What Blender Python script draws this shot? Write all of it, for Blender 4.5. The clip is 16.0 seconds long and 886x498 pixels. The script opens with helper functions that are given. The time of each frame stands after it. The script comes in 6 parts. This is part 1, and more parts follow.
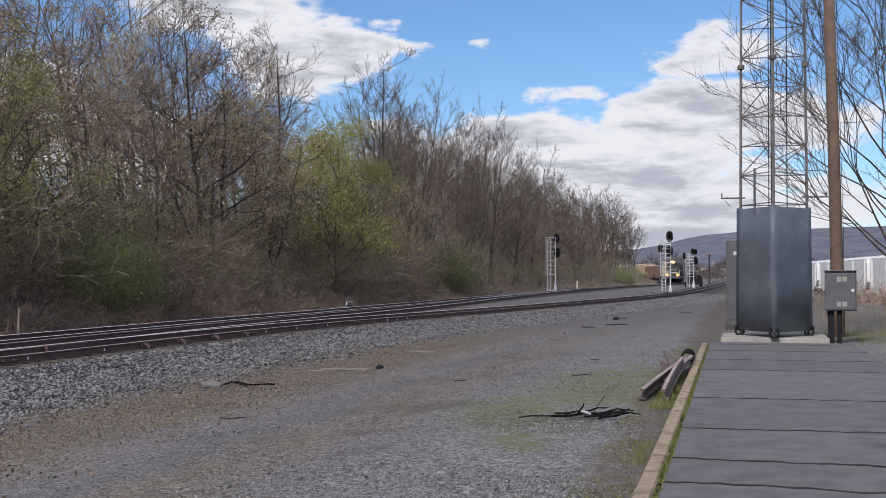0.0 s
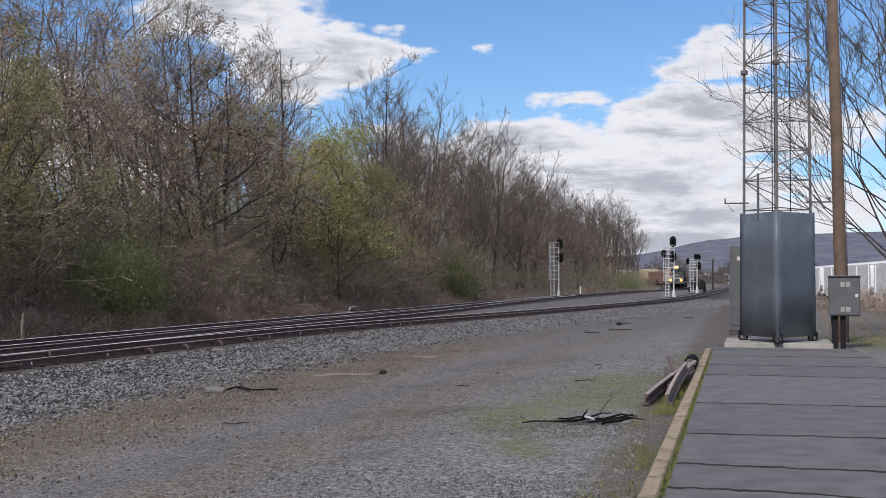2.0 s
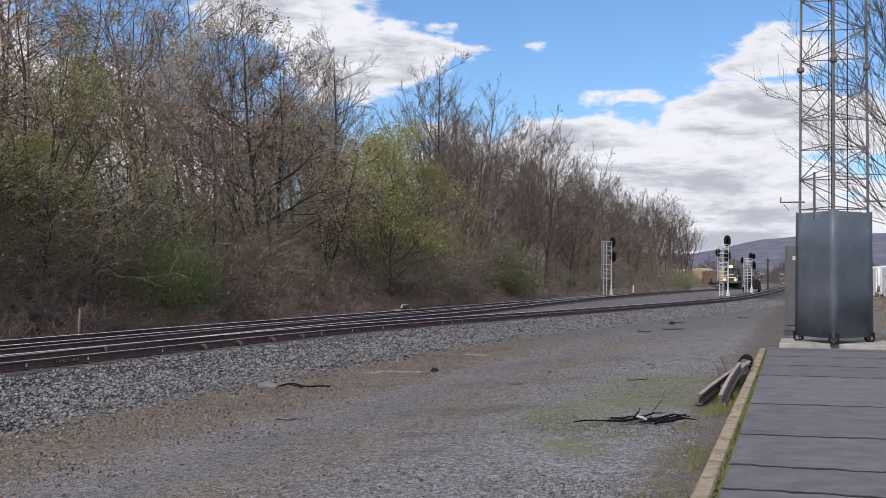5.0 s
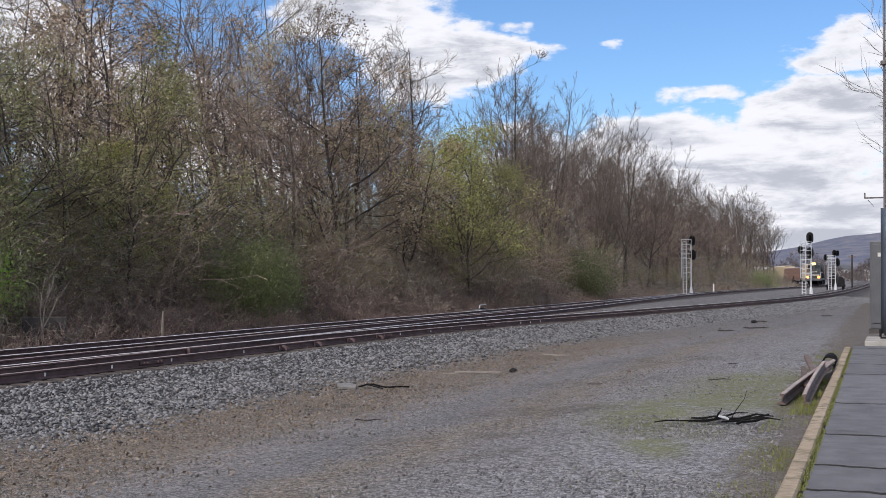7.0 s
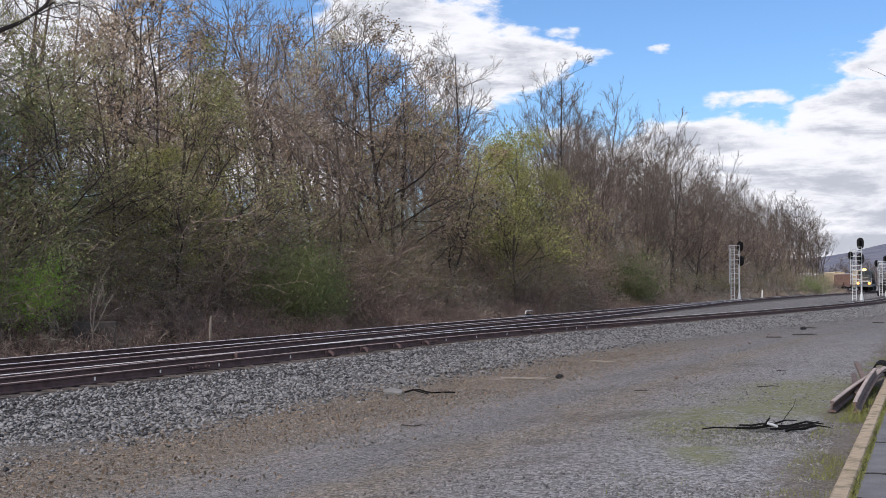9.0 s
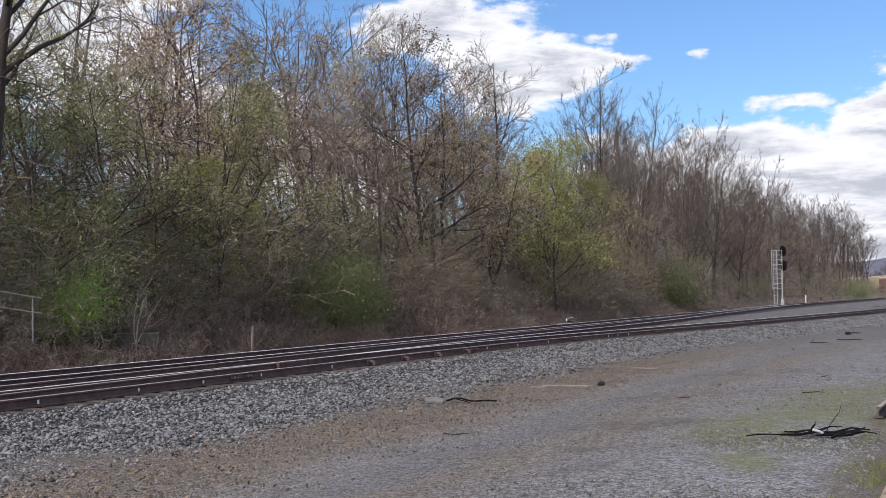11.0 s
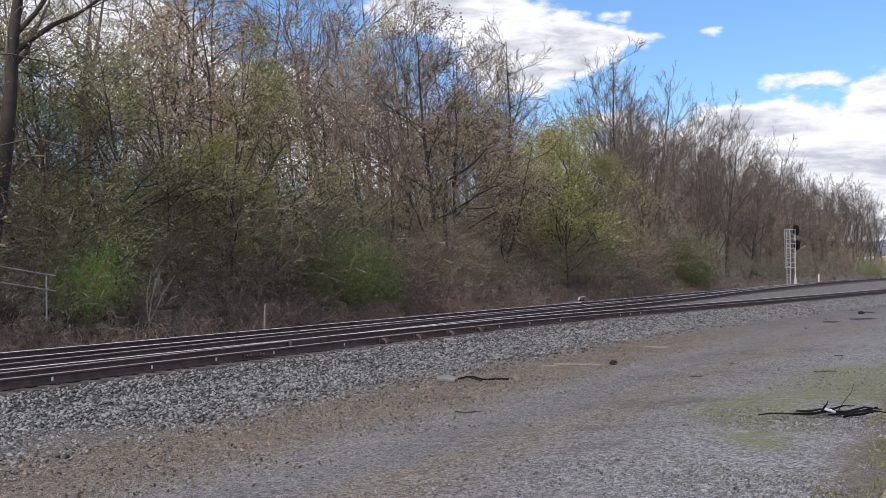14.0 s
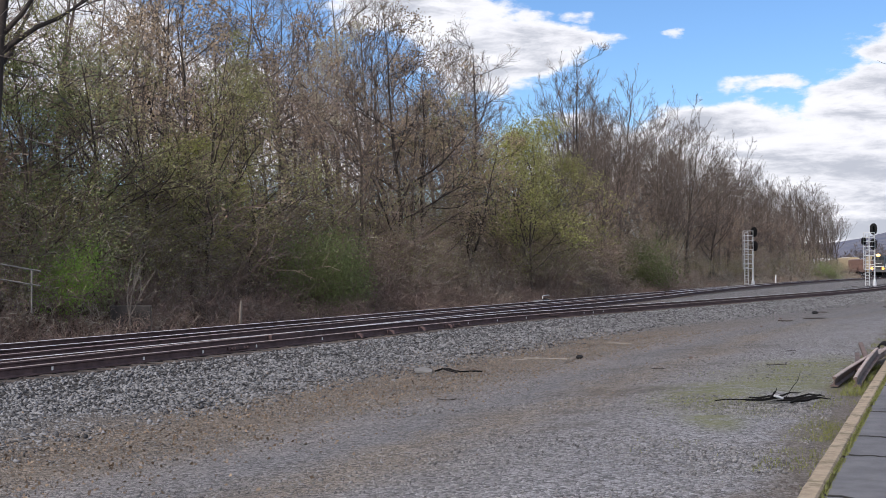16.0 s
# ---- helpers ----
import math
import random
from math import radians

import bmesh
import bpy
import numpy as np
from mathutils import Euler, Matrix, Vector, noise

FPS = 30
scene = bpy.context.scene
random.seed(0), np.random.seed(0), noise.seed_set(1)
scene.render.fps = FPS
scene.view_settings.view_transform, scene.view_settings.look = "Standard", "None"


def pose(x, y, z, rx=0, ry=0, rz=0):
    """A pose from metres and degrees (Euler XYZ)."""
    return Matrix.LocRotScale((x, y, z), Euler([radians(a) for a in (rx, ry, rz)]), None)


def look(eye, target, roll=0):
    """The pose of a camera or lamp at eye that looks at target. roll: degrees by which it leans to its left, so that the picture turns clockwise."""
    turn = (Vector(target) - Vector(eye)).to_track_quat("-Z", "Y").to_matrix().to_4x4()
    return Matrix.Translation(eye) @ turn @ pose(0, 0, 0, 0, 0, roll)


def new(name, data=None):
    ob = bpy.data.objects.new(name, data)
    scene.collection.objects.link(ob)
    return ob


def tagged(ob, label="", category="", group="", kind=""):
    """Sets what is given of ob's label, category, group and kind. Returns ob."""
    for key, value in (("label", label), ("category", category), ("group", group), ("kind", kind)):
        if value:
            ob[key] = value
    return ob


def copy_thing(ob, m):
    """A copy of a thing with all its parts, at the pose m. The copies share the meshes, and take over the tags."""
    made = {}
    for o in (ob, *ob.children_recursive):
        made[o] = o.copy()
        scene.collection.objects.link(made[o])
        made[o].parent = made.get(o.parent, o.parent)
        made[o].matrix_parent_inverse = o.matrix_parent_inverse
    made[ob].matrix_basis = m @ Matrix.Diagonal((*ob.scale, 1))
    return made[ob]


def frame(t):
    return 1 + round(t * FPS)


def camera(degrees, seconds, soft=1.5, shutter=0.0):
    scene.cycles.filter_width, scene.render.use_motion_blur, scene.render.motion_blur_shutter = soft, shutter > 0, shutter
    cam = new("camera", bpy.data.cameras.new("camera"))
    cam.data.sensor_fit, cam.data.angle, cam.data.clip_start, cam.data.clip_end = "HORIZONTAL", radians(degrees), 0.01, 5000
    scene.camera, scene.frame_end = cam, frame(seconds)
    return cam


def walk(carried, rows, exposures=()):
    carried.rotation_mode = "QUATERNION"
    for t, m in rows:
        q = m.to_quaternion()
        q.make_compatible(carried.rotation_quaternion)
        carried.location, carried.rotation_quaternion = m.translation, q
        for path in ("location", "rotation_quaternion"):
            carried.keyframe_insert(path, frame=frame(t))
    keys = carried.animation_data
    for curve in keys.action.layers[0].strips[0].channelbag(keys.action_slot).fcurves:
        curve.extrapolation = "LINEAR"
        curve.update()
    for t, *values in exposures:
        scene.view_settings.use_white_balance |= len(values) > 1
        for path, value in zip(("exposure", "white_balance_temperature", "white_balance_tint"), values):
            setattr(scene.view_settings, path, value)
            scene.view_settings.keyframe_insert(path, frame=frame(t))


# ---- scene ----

cam = camera(39.23, 16.0, soft=0.9)
# seconds, eye, heading to the left, upward pitch, roll
ROWS = [
    (0.0, 0.000, 0.000, 1.650, -0.000, 1.180, 0.000),
    (0.5, 0.000, 0.000, 1.650, 0.302, 1.326, -0.079),
    (1.0, 0.000, 0.000, 1.650, -0.002, 1.224, -0.030),
    (1.5, 0.000, 0.000, 1.650, -0.024, 1.325, 0.015),
    (2.0, 0.000, 0.000, 1.650, 0.151, 1.417, 0.010),
    (2.5, 0.000, 0.000, 1.650, 0.206, 1.506, -0.058),
    (3.0, 0.000, 0.000, 1.650, 0.290, 1.566, 0.055),
    (3.5, 0.000, 0.000, 1.650, 0.832, 1.627, 0.216),
    (4.0, 0.000, 0.000, 1.650, 1.518, 1.509, 0.208),
    (6.5, 0.000, 0.000, 1.650, 5.042, 1.261, 0.023),
    (7.0, 0.000, 0.000, 1.650, 6.118, 1.332, -0.180),
    (7.5, 0.000, 0.000, 1.650, 6.201, 1.391, -0.028),
    (8.0, 0.000, 0.000, 1.650, 7.074, 1.412, -0.031),
    (8.5, 0.000, 0.000, 1.650, 8.224, 1.619, -0.345),
    (9.0, 0.000, 0.000, 1.650, 8.232, 1.598, -0.112),
    (9.5, 0.000, 0.000, 1.650, 8.839, 1.554, -0.253),
    (10.0, 0.000, 0.000, 1.650, 9.778, 1.992, -0.563),
    (12.5, 0.000, 0.000, 1.650, 10.217, 1.889, -0.657),
    (13.0, 0.000, 0.000, 1.650, 10.241, 1.733, -0.505),
    (13.5, 0.000, 0.000, 1.650, 10.140, 1.517, -0.395),
    (14.0, 0.000, 0.000, 1.650, 10.649, 1.010, -0.553),
    (14.5, 0.000, 0.000, 1.650, 11.018, 1.070, -0.752),
    (15.0, 0.000, 0.000, 1.650, 10.050, 1.144, -0.707),
    (15.5, -0.040, -0.680, 1.655, 9.693, 1.030, -0.562),
    (16.0, -0.078, -1.501, 1.650, 8.854, 0.926, -0.122),
]


def heading(x, y, z, left, up, roll):
    a, b = radians(left), radians(up)
    return look((x, y, z), (x - math.sin(a) * math.cos(b), y + math.cos(a) * math.cos(b), z + math.sin(b)), roll)


walk(cam, [(t, heading(*r)) for t, *r in ROWS], [(0.0, -0.20, 6280, 13.0), (4.0, -0.15, 6280, 13.0), (7.0, -0.02, 6280, 13.0), (10.0, 0.04, 6280, 13.0), (12.5, 0.09, 6280, 13.0), (14.0, 0.09, 6280, 13.0), (16.0, 0.05, 6280, 13.0)])

# ---- light ----
SUN_EL, SUN_AZ = 42.0, -148.0   # degrees; azimuth from +y towards +x
sun = new("sun", bpy.data.lights.new("sun", "SUN"))
sun.data.energy, sun.data.angle, sun.data.color = 4.7, radians(13), (1.0, 0.93, 0.84)
sun_dir = Vector((math.sin(radians(SUN_AZ)) * math.cos(radians(SUN_EL)), math.cos(radians(SUN_AZ)) * math.cos(radians(SUN_EL)), math.sin(radians(SUN_EL))))
sun.matrix_world = look(sun_dir * 50, (0, 0, 0))

world = bpy.data.worlds.new("sky")
scene.world = world
world.use_nodes = True


class Nodes:
    """Short hand for building node trees."""

    def __init__(self, tree):
        self.tree = tree
        tree.nodes.clear()

    def add(self, kind):
        return self.tree.nodes.new(kind)

    def put(self, sock, value):
        if isinstance(value, bpy.types.NodeSocket):
            self.tree.links.new(value, sock)
        elif value is not None:
            sock.default_value = value

    def math(self, op, a, b=None, c=None, clamp=False):
        n = self.add("ShaderNodeMath")
        n.operation, n.use_clamp = op, clamp
        for sock, v in zip(n.inputs, (a, b, c)):
            self.put(sock, v)
        return n.outputs[0]

    def vec(self, op, a, b=None):
        n = self.add("ShaderNodeVectorMath")
        n.operation = op
        self.put(n.inputs[0], a)
        self.put(n.inputs[1], b)
        return n.outputs["Value"] if op in ("LENGTH", "DOT_PRODUCT") else n.outputs[0]

    def noise(self, vector, scale, detail=4.0, rough=0.55, warp=0.0):
        n = self.add("ShaderNodeTexNoise")
        self.put(n.inputs["Vector"], vector)
        n.inputs["Scale"].default_value, n.inputs["Detail"].default_value = scale, detail
        n.inputs["Roughness"].default_value, n.inputs["Distortion"].default_value = rough, warp
        return n.outputs[0]

    def voronoi(self, vector, scale, feature="F1", out="Distance"):
        n = self.add("ShaderNodeTexVoronoi")
        n.feature = feature
        self.put(n.inputs["Vector"], vector)
        n.inputs["Scale"].default_value = scale
        return n.outputs[out]

    def mix(self, fac, a, b, blend="MIX"):
        n = self.add("ShaderNodeMix")
        n.data_type, n.blend_type = "RGBA", blend
        self.put(n.inputs[0], fac)
        self.put(n.inputs[6], a if isinstance(a, bpy.types.NodeSocket) else (*a, 1.0))
        self.put(n.inputs[7], b if isinstance(b, bpy.types.NodeSocket) else (*b, 1.0))
        return n.outputs[2]

    def ramp(self, fac, lo, hi):
        n = self.add("ShaderNodeMapRange")
        n.interpolation_type = "SMOOTHSTEP"
        self.put(n.inputs[0], fac)
        n.inputs[1].default_value, n.inputs[2].default_value = lo, hi
        return n.outputs[0]


def build_sky():
    g = Nodes(world.node_tree)
    sky = g.add("ShaderNodeTexSky")
    sky.sky_type, sky.sun_disc, sky.sun_elevation, sky.sun_rotation = "NISHITA", False, radians(SUN_EL), radians(SUN_AZ)
    sky.air_density, sky.dust_density, sky.ozone_density = 1.0, 0.1, 3.0
    way = g.add("ShaderNodeTexCoord").outputs["Generated"]
    flat = g.vec("MULTIPLY", way, (1.0, 1.0, 2.3))
    warp = g.add("ShaderNodeTexNoise")
    g.put(warp.inputs["Vector"], flat)
    warp.inputs["Scale"].default_value, warp.inputs["Detail"].default_value = 11.0, 6.0
    bent = g.vec("ADD", way, g.vec("MULTIPLY", g.vec("SUBTRACT", warp.outputs["Color"], (0.5, 0.5, 0.5)), (0.10, 0.0, 0.055)))
    big = g.noise(flat, 9.0, 8.0, 0.58, 0.3)
    fine = g.noise(flat, 38.0, 6.0, 0.62)
    # the cloud banks: direction, half width, half height, weight
    total = None
    for x, z, wx, wz, k in ((-0.108, 0.176, 0.070, 0.042, 1.0), (-0.165, 0.222, 0.080, 0.030, 0.9), (-0.045, 0.180, 0.055, 0.010, 0.75), (0.215, 0.125, 0.105, 0.040, 1.0), (0.19, 0.050, 0.17, 0.050, 0.95),
                            (0.075, 0.112, 0.065, 0.022, 0.95), (0.14, 0.082, 0.13, 0.042, 1.0), (0.225, 0.182, 0.065, 0.020, 0.80), (0.085, 0.144, 0.042, 0.011, 0.58), (-0.038, 0.204, 0.024, 0.006, 0.56), (0.031, 0.183, 0.010, 0.005, 0.44),
                            (-0.36, 0.13, 0.12, 0.05, 0.9), (-0.26, 0.10, 0.08, 0.05, 0.9), (-0.02, 0.085, 0.10, 0.035, 0.9), (-0.50, 0.20, 0.10, 0.06, 0.9), (-0.45, 0.27, 0.06, 0.03, 0.8)):
        d = g.vec("MULTIPLY", g.vec("SUBTRACT", bent, Vector((x, 1.0, z)).normalized()), (1 / wx, 0.6 / wx, 1 / wz))
        v = g.math("MULTIPLY", g.ramp(g.vec("LENGTH", d), 1.6, 0.2), k)
        total = v if total is None else g.math("MAXIMUM", total, v)
    sep = g.add("ShaderNodeSeparateXYZ")
    g.put(sep.inputs[0], way)
    front = g.ramp(sep.outputs[1], 0.55, 0.80)
    around = g.math("MULTIPLY", g.math("SUBTRACT", 1.0, front), 0.52)
    total = g.math("ADD", g.math("MULTIPLY", total, front), around)
    mass = g.math("ADD", total, g.math("ADD", g.math("MULTIPLY", g.math("SUBTRACT", big, 0.5), 1.2), g.math("MULTIPLY", g.math("SUBTRACT", fine, 0.5), 0.9)))
    cover = g.ramp(mass, 0.34, 0.66)
    band = g.vec("MULTIPLY", way, (1.0, 1.0, 4.5))
    thick = g.ramp(g.noise(band, 13.0, 8.0, 0.62, 0.3), 0.38, 0.64)
    deep = g.ramp(mass, 0.55, 1.0)
    shade = g.math("MULTIPLY", g.math("MULTIPLY", thick, deep), 0.85)
    cloud = g.mix(shade, (0.97, 0.97, 0.985), (0.47, 0.50, 0.56))
    blue = g.vec("MULTIPLY", sky.outputs[0], (0.092, 0.114, 0.136))
    back = g.add("ShaderNodeBackground")
    g.put(back.inputs[0], g.mix(cover, blue, cloud))
    back.inputs[1].default_value = 1.0
    out = g.add("ShaderNodeOutputWorld")
    g.put(out.inputs[0], back.outputs[0])


build_sky()


# ---- materials ----
def material(name, dark, light, scale=8.0, rough=0.85, metal=0.0, bump=0.2, fine=60.0, depth=0.01, extra=None, by_object=0.0, by_island=0.0, spec=0.5):
    """Two colours mixed by a coarse and a fine noise in object space, with relief."""
    m = bpy.data.materials.new(name)
    m.use_nodes = True
    g = Nodes(m.node_tree)
    at = g.add("ShaderNodeTexCoord").outputs["Object"]
    a, b = g.noise(at, scale, 5.0, 0.6), g.noise(at, fine, 3.0, 0.6)
    fac = g.math("ADD", g.math("MULTIPLY", g.ramp(a, 0.3, 0.7), 0.65), g.math("MULTIPLY", b, 0.4), clamp=True)
    if by_object:
        r = g.add("ShaderNodeObjectInfo").outputs["Random"]
        fac = g.math("ADD", fac, g.math("MULTIPLY", g.math("SUBTRACT", r, 0.5), by_object), clamp=True)
    if by_island:
        r = g.add("ShaderNodeNewGeometry").outputs["Random Per Island"]
        fac = g.math("ADD", fac, g.math("MULTIPLY", g.math("SUBTRACT", r, 0.5), by_island), clamp=True)
    colour = g.mix(fac, dark, light)
    if extra:
        tone, where, lo, hi = extra
        colour = g.mix(g.ramp(g.noise(at, where, 6.0, 0.65), lo, hi), colour, tone)
    p = g.add("ShaderNodeBsdfPrincipled")
    g.put(p.inputs["Base Color"], colour)
    g.put(p.inputs["Roughness"], g.math("ADD", rough - 0.08, g.math("MULTIPLY", b, 0.16), clamp=True))
    p.inputs["Metallic"].default_value = metal
    p.inputs["Specular IOR Level"].default_value = spec
    if bump:
        n = g.add("ShaderNodeBump")
        n.inputs["Strength"].default_value, n.inputs["Distance"].default_value = bump, depth
        g.put(n.inputs["Height"], g.math("ADD", b, a))
        g.put(p.inputs["Normal"], n.outputs[0])
    out = g.add("ShaderNodeOutputMaterial")
    g.put(out.inputs[0], p.outputs[0])
    return m


def leaf_material(name, dark, light, through_light=0.35):
    m = bpy.data.materials.new(name)
    m.use_nodes = True
    g = Nodes(m.node_tree)
    r = g.add("ShaderNodeNewGeometry").outputs["Random Per Island"]
    o = g.add("ShaderNodeObjectInfo").outputs["Random"]
    colour = g.mix(g.math("ADD", g.math("MULTIPLY", r, 0.75), g.math("MULTIPLY", o, 0.25)), dark, light)
    d, t = g.add("ShaderNodeBsdfPrincipled"), g.add("ShaderNodeBsdfTranslucent")
    g.put(d.inputs["Base Color"], colour)
    d.inputs["Roughness"].default_value = 0.6
    g.put(t.inputs[0], colour)
    mix = g.add("ShaderNodeMixShader")
    mix.inputs[0].default_value = through_light
    g.put(mix.inputs[1], d.outputs[0])
    g.put(mix.inputs[2], t.outputs[0])
    out = g.add("ShaderNodeOutputMaterial")
    g.put(out.inputs[0], mix.outputs[0])
    return m


def lamp_material(name, colour, strength):
    m = bpy.data.materials.new(name)
    m.use_nodes = True
    g = Nodes(m.node_tree)
    e = g.add("ShaderNodeEmission")
    e.inputs[0].default_value, e.inputs[1].default_value = (*colour, 1), strength
    out = g.add("ShaderNodeOutputMaterial")
    g.put(out.inputs[0], e.outputs[0])
    return m


def ground_material():
    """Gravel yard: grey crushed stone, brown litter bands along the tracks, worn wheel lanes, moss patches."""
    m = bpy.data.materials.new("gravel ground")
    m.use_nodes = True
    g = Nodes(m.node_tree)
    at = g.add("ShaderNodeNewGeometry").outputs["Position"]
    wob = g.noise(at, 0.35, 5.0, 0.65)
    wob2 = g.noise(at, 1.7, 5.0, 0.7)
    across = g.add("ShaderNodeAttribute")
    across.attribute_name = "across"
    u = g.math("ADD", across.outputs["Fac"], g.math("ADD", g.math("MULTIPLY", g.math("SUBTRACT", wob, 0.5), 2.4), g.math("MULTIPLY", g.math("SUBTRACT", wob2, 0.5), 1.6)))
    ramp = g.add("ShaderNodeValToRGB")
    g.put(ramp.inputs[0], g.math("DIVIDE", g.math("ADD", u, 30.0), 40.0))
    # the stop at -11.5 is darkened for gap shade between ballast stones
    stops = ((-26.0, (0.085, 0.058, 0.040)), (-20.5, (0.075, 0.058, 0.045)), (-18.6, (0.065, 0.050, 0.047)), (-15.0, (0.068, 0.055, 0.052)), (-11.5, (0.062, 0.060, 0.062)), (-9.9, (0.17, 0.152, 0.138)),
             (-8.8, (0.185, 0.152, 0.122)), (-7.2, (0.20, 0.172, 0.145)), (-6.2, (0.225, 0.21, 0.205)), (-4.9, (0.185, 0.18, 0.185)), (-3.9, (0.215, 0.185, 0.155)), (-3.0, (0.225, 0.215, 0.215)), (-1.6, (0.25, 0.245, 0.255)), (2.0, (0.22, 0.21, 0.20)))
    ramp.color_ramp.elements[0].position, ramp.color_ramp.elements[1].position = 0.0, 1.0
    for e, c in zip(ramp.color_ramp.elements, (stops[0][1], stops[-1][1])):
        e.color = (*c, 1)
    for where, c in stops[1:-1]:
        e = ramp.color_ramp.elements.new((where + 30) / 40)
        e.color = (*c, 1)
    # the litter gives way to plain grey stone further along the yard
    part_way = g.add("ShaderNodeSeparateXYZ")
    g.put(part_way.inputs[0], at)
    bare = g.math("MULTIPLY", g.math("MULTIPLY", g.ramp(part_way.outputs[1], 30.0, 58.0), g.ramp(u, -13.5, -11.0)), 0.8)
    tint = g.mix(bare, ramp.outputs[0], (0.172, 0.166, 0.168))
    # single stones, with shade in the gaps between them put into the colour
    cell = g.add("ShaderNodeTexVoronoi")
    g.put(cell.inputs["Vector"], at)
    cell.inputs["Scale"].default_value = 34.0
    tone = g.add("ShaderNodeSeparateColor")
    g.put(tone.inputs[0], cell.outputs["Color"])
    gap = g.voronoi(at, 34.0, "DISTANCE_TO_EDGE")
    value = g.math("MULTIPLY", g.math("ADD", 0.40, g.math("MULTIPLY", tone.outputs[0], 1.2)), g.math("ADD", 0.55, g.math("MULTIPLY", g.ramp(gap, 0.0, 0.12), 0.45)))
    grit = g.math("ADD", 0.72, g.math("MULTIPLY", g.noise(at, 9.0, 6.0, 0.75), 0.56))
    val = g.math("MULTIPLY", value, grit)
    rgb = g.add("ShaderNodeCombineColor")
    for sock in rgb.inputs[:3]:
        g.put(sock, val)
    colour = g.mix(1.0, tint, rgb.outputs[0], "MULTIPLY")
    # damp dark stains and moss
    colour = g.mix(g.math("MULTIPLY", g.ramp(g.noise(at, 0.55, 5.0, 0.7), 0.56, 0.70), 0.45), colour, (0.085, 0.072, 0.062))
    moss = None
    for x, y, wx, wy in ((2.6, 18.5, 1.5, 2.6), (0.9, 15.2, 0.9, 2.6), (0.75, 12.6, 0.4, 1.2), (2.1, 11.6, 0.5, 1.6), (3.6, 19.5, 0.7, 4.5), (11.5, 34.0, 2.5, 5.0), (1.9, 16.9, 1.7, 1.3), (2.9, 20.5, 1.3, 2.0)):
        d = g.vec("LENGTH", g.vec("MULTIPLY", g.vec("SUBTRACT", at, (x, y, -0.15)), (1 / wx, 1 / wy, 0.0)))
        v = g.ramp(d, 1.25, 0.3)
        moss = v if moss is None else g.math("MAXIMUM", moss, v)
    moss = g.math("MULTIPLY", g.math("MULTIPLY", moss, g.ramp(g.math("ADD", g.noise(at, 2.6, 6.0, 0.75), g.math("MULTIPLY", g.noise(at, 30.0, 3.0, 0.6), 0.35)), 0.48, 0.72)), 0.68)
    colour = g.mix(moss, colour, (0.150, 0.158, 0.050))
    # damp soil showing through in the wheel lanes
    soil = None
    for x, y, wx, wy in ((-0.4, 16.6, 1.5, 0.8), (0.3, 22.3, 2.0, 1.5), (-1.3, 14.0, 1.3, 0.45), (1.8, 27.5, 2.2, 2.0), (-2.6, 19.0, 1.2, 0.7)):
        d = g.vec("LENGTH", g.vec("MULTIPLY", g.vec("SUBTRACT", at, (x, y, -0.15)), (1 / wx, 1 / wy, 0.0)))
        v = g.ramp(d, 1.3, 0.2)
        soil = v if soil is None else g.math("MAXIMUM", soil, v)
    soil = g.math("MULTIPLY", soil, g.ramp(g.noise(at, 1.3, 6.0, 0.75), 0.42, 0.62))
    colour = g.mix(g.math("MULTIPLY", soil, 0.6), colour, (0.078, 0.064, 0.056))
    # brown dirt along the kerb
    k = g.math("ADD", g.vec("DOT_PRODUCT", at, (0.9738, -0.2274, 0.0)), g.math("MULTIPLY", g.math("SUBTRACT", wob2, 0.5), 1.5))
    dirt = g.math("MULTIPLY", g.ramp(k, -1.45, -0.95), g.ramp(k, 0.5, -0.4))
    colour = g.mix(g.math("MULTIPLY", dirt, 0.6), colour, g.mix(g.noise(at, 14.0, 5.0, 0.75), (0.045, 0.034, 0.024), (0.17, 0.13, 0.09)))
    # leaf litter under the woods
    litter = g.ramp(u, -19.8, -21.5)
    colour = g.mix(litter, colour, g.mix(g.noise(at, 7.0, 6.0, 0.8), (0.032, 0.022, 0.017), (0.115, 0.080, 0.055)))
    p = g.add("ShaderNodeBsdfPrincipled")
    g.put(p.inputs["Base Color"], colour)
    p.inputs["Roughness"].default_value = 0.92
    p.inputs["Specular IOR Level"].default_value = 0.25
    n = g.add("ShaderNodeBump")
    n.inputs["Strength"].default_value, n.inputs["Distance"].default_value = 0.9, 0.03
    g.put(n.inputs["Height"], g.math("ADD", g.math("MULTIPLY", g.ramp(gap, 0.0, 0.2), 0.6), g.math("ADD", g.math("MULTIPLY", tone.outputs[1], 0.4), g.noise(at, 5.0, 4.0, 0.7))))
    g.put(p.inputs["Normal"], n.outputs[0])
    out = g.add("ShaderNodeOutputMaterial")
    g.put(out.inputs[0], p.outputs[0])
    return m


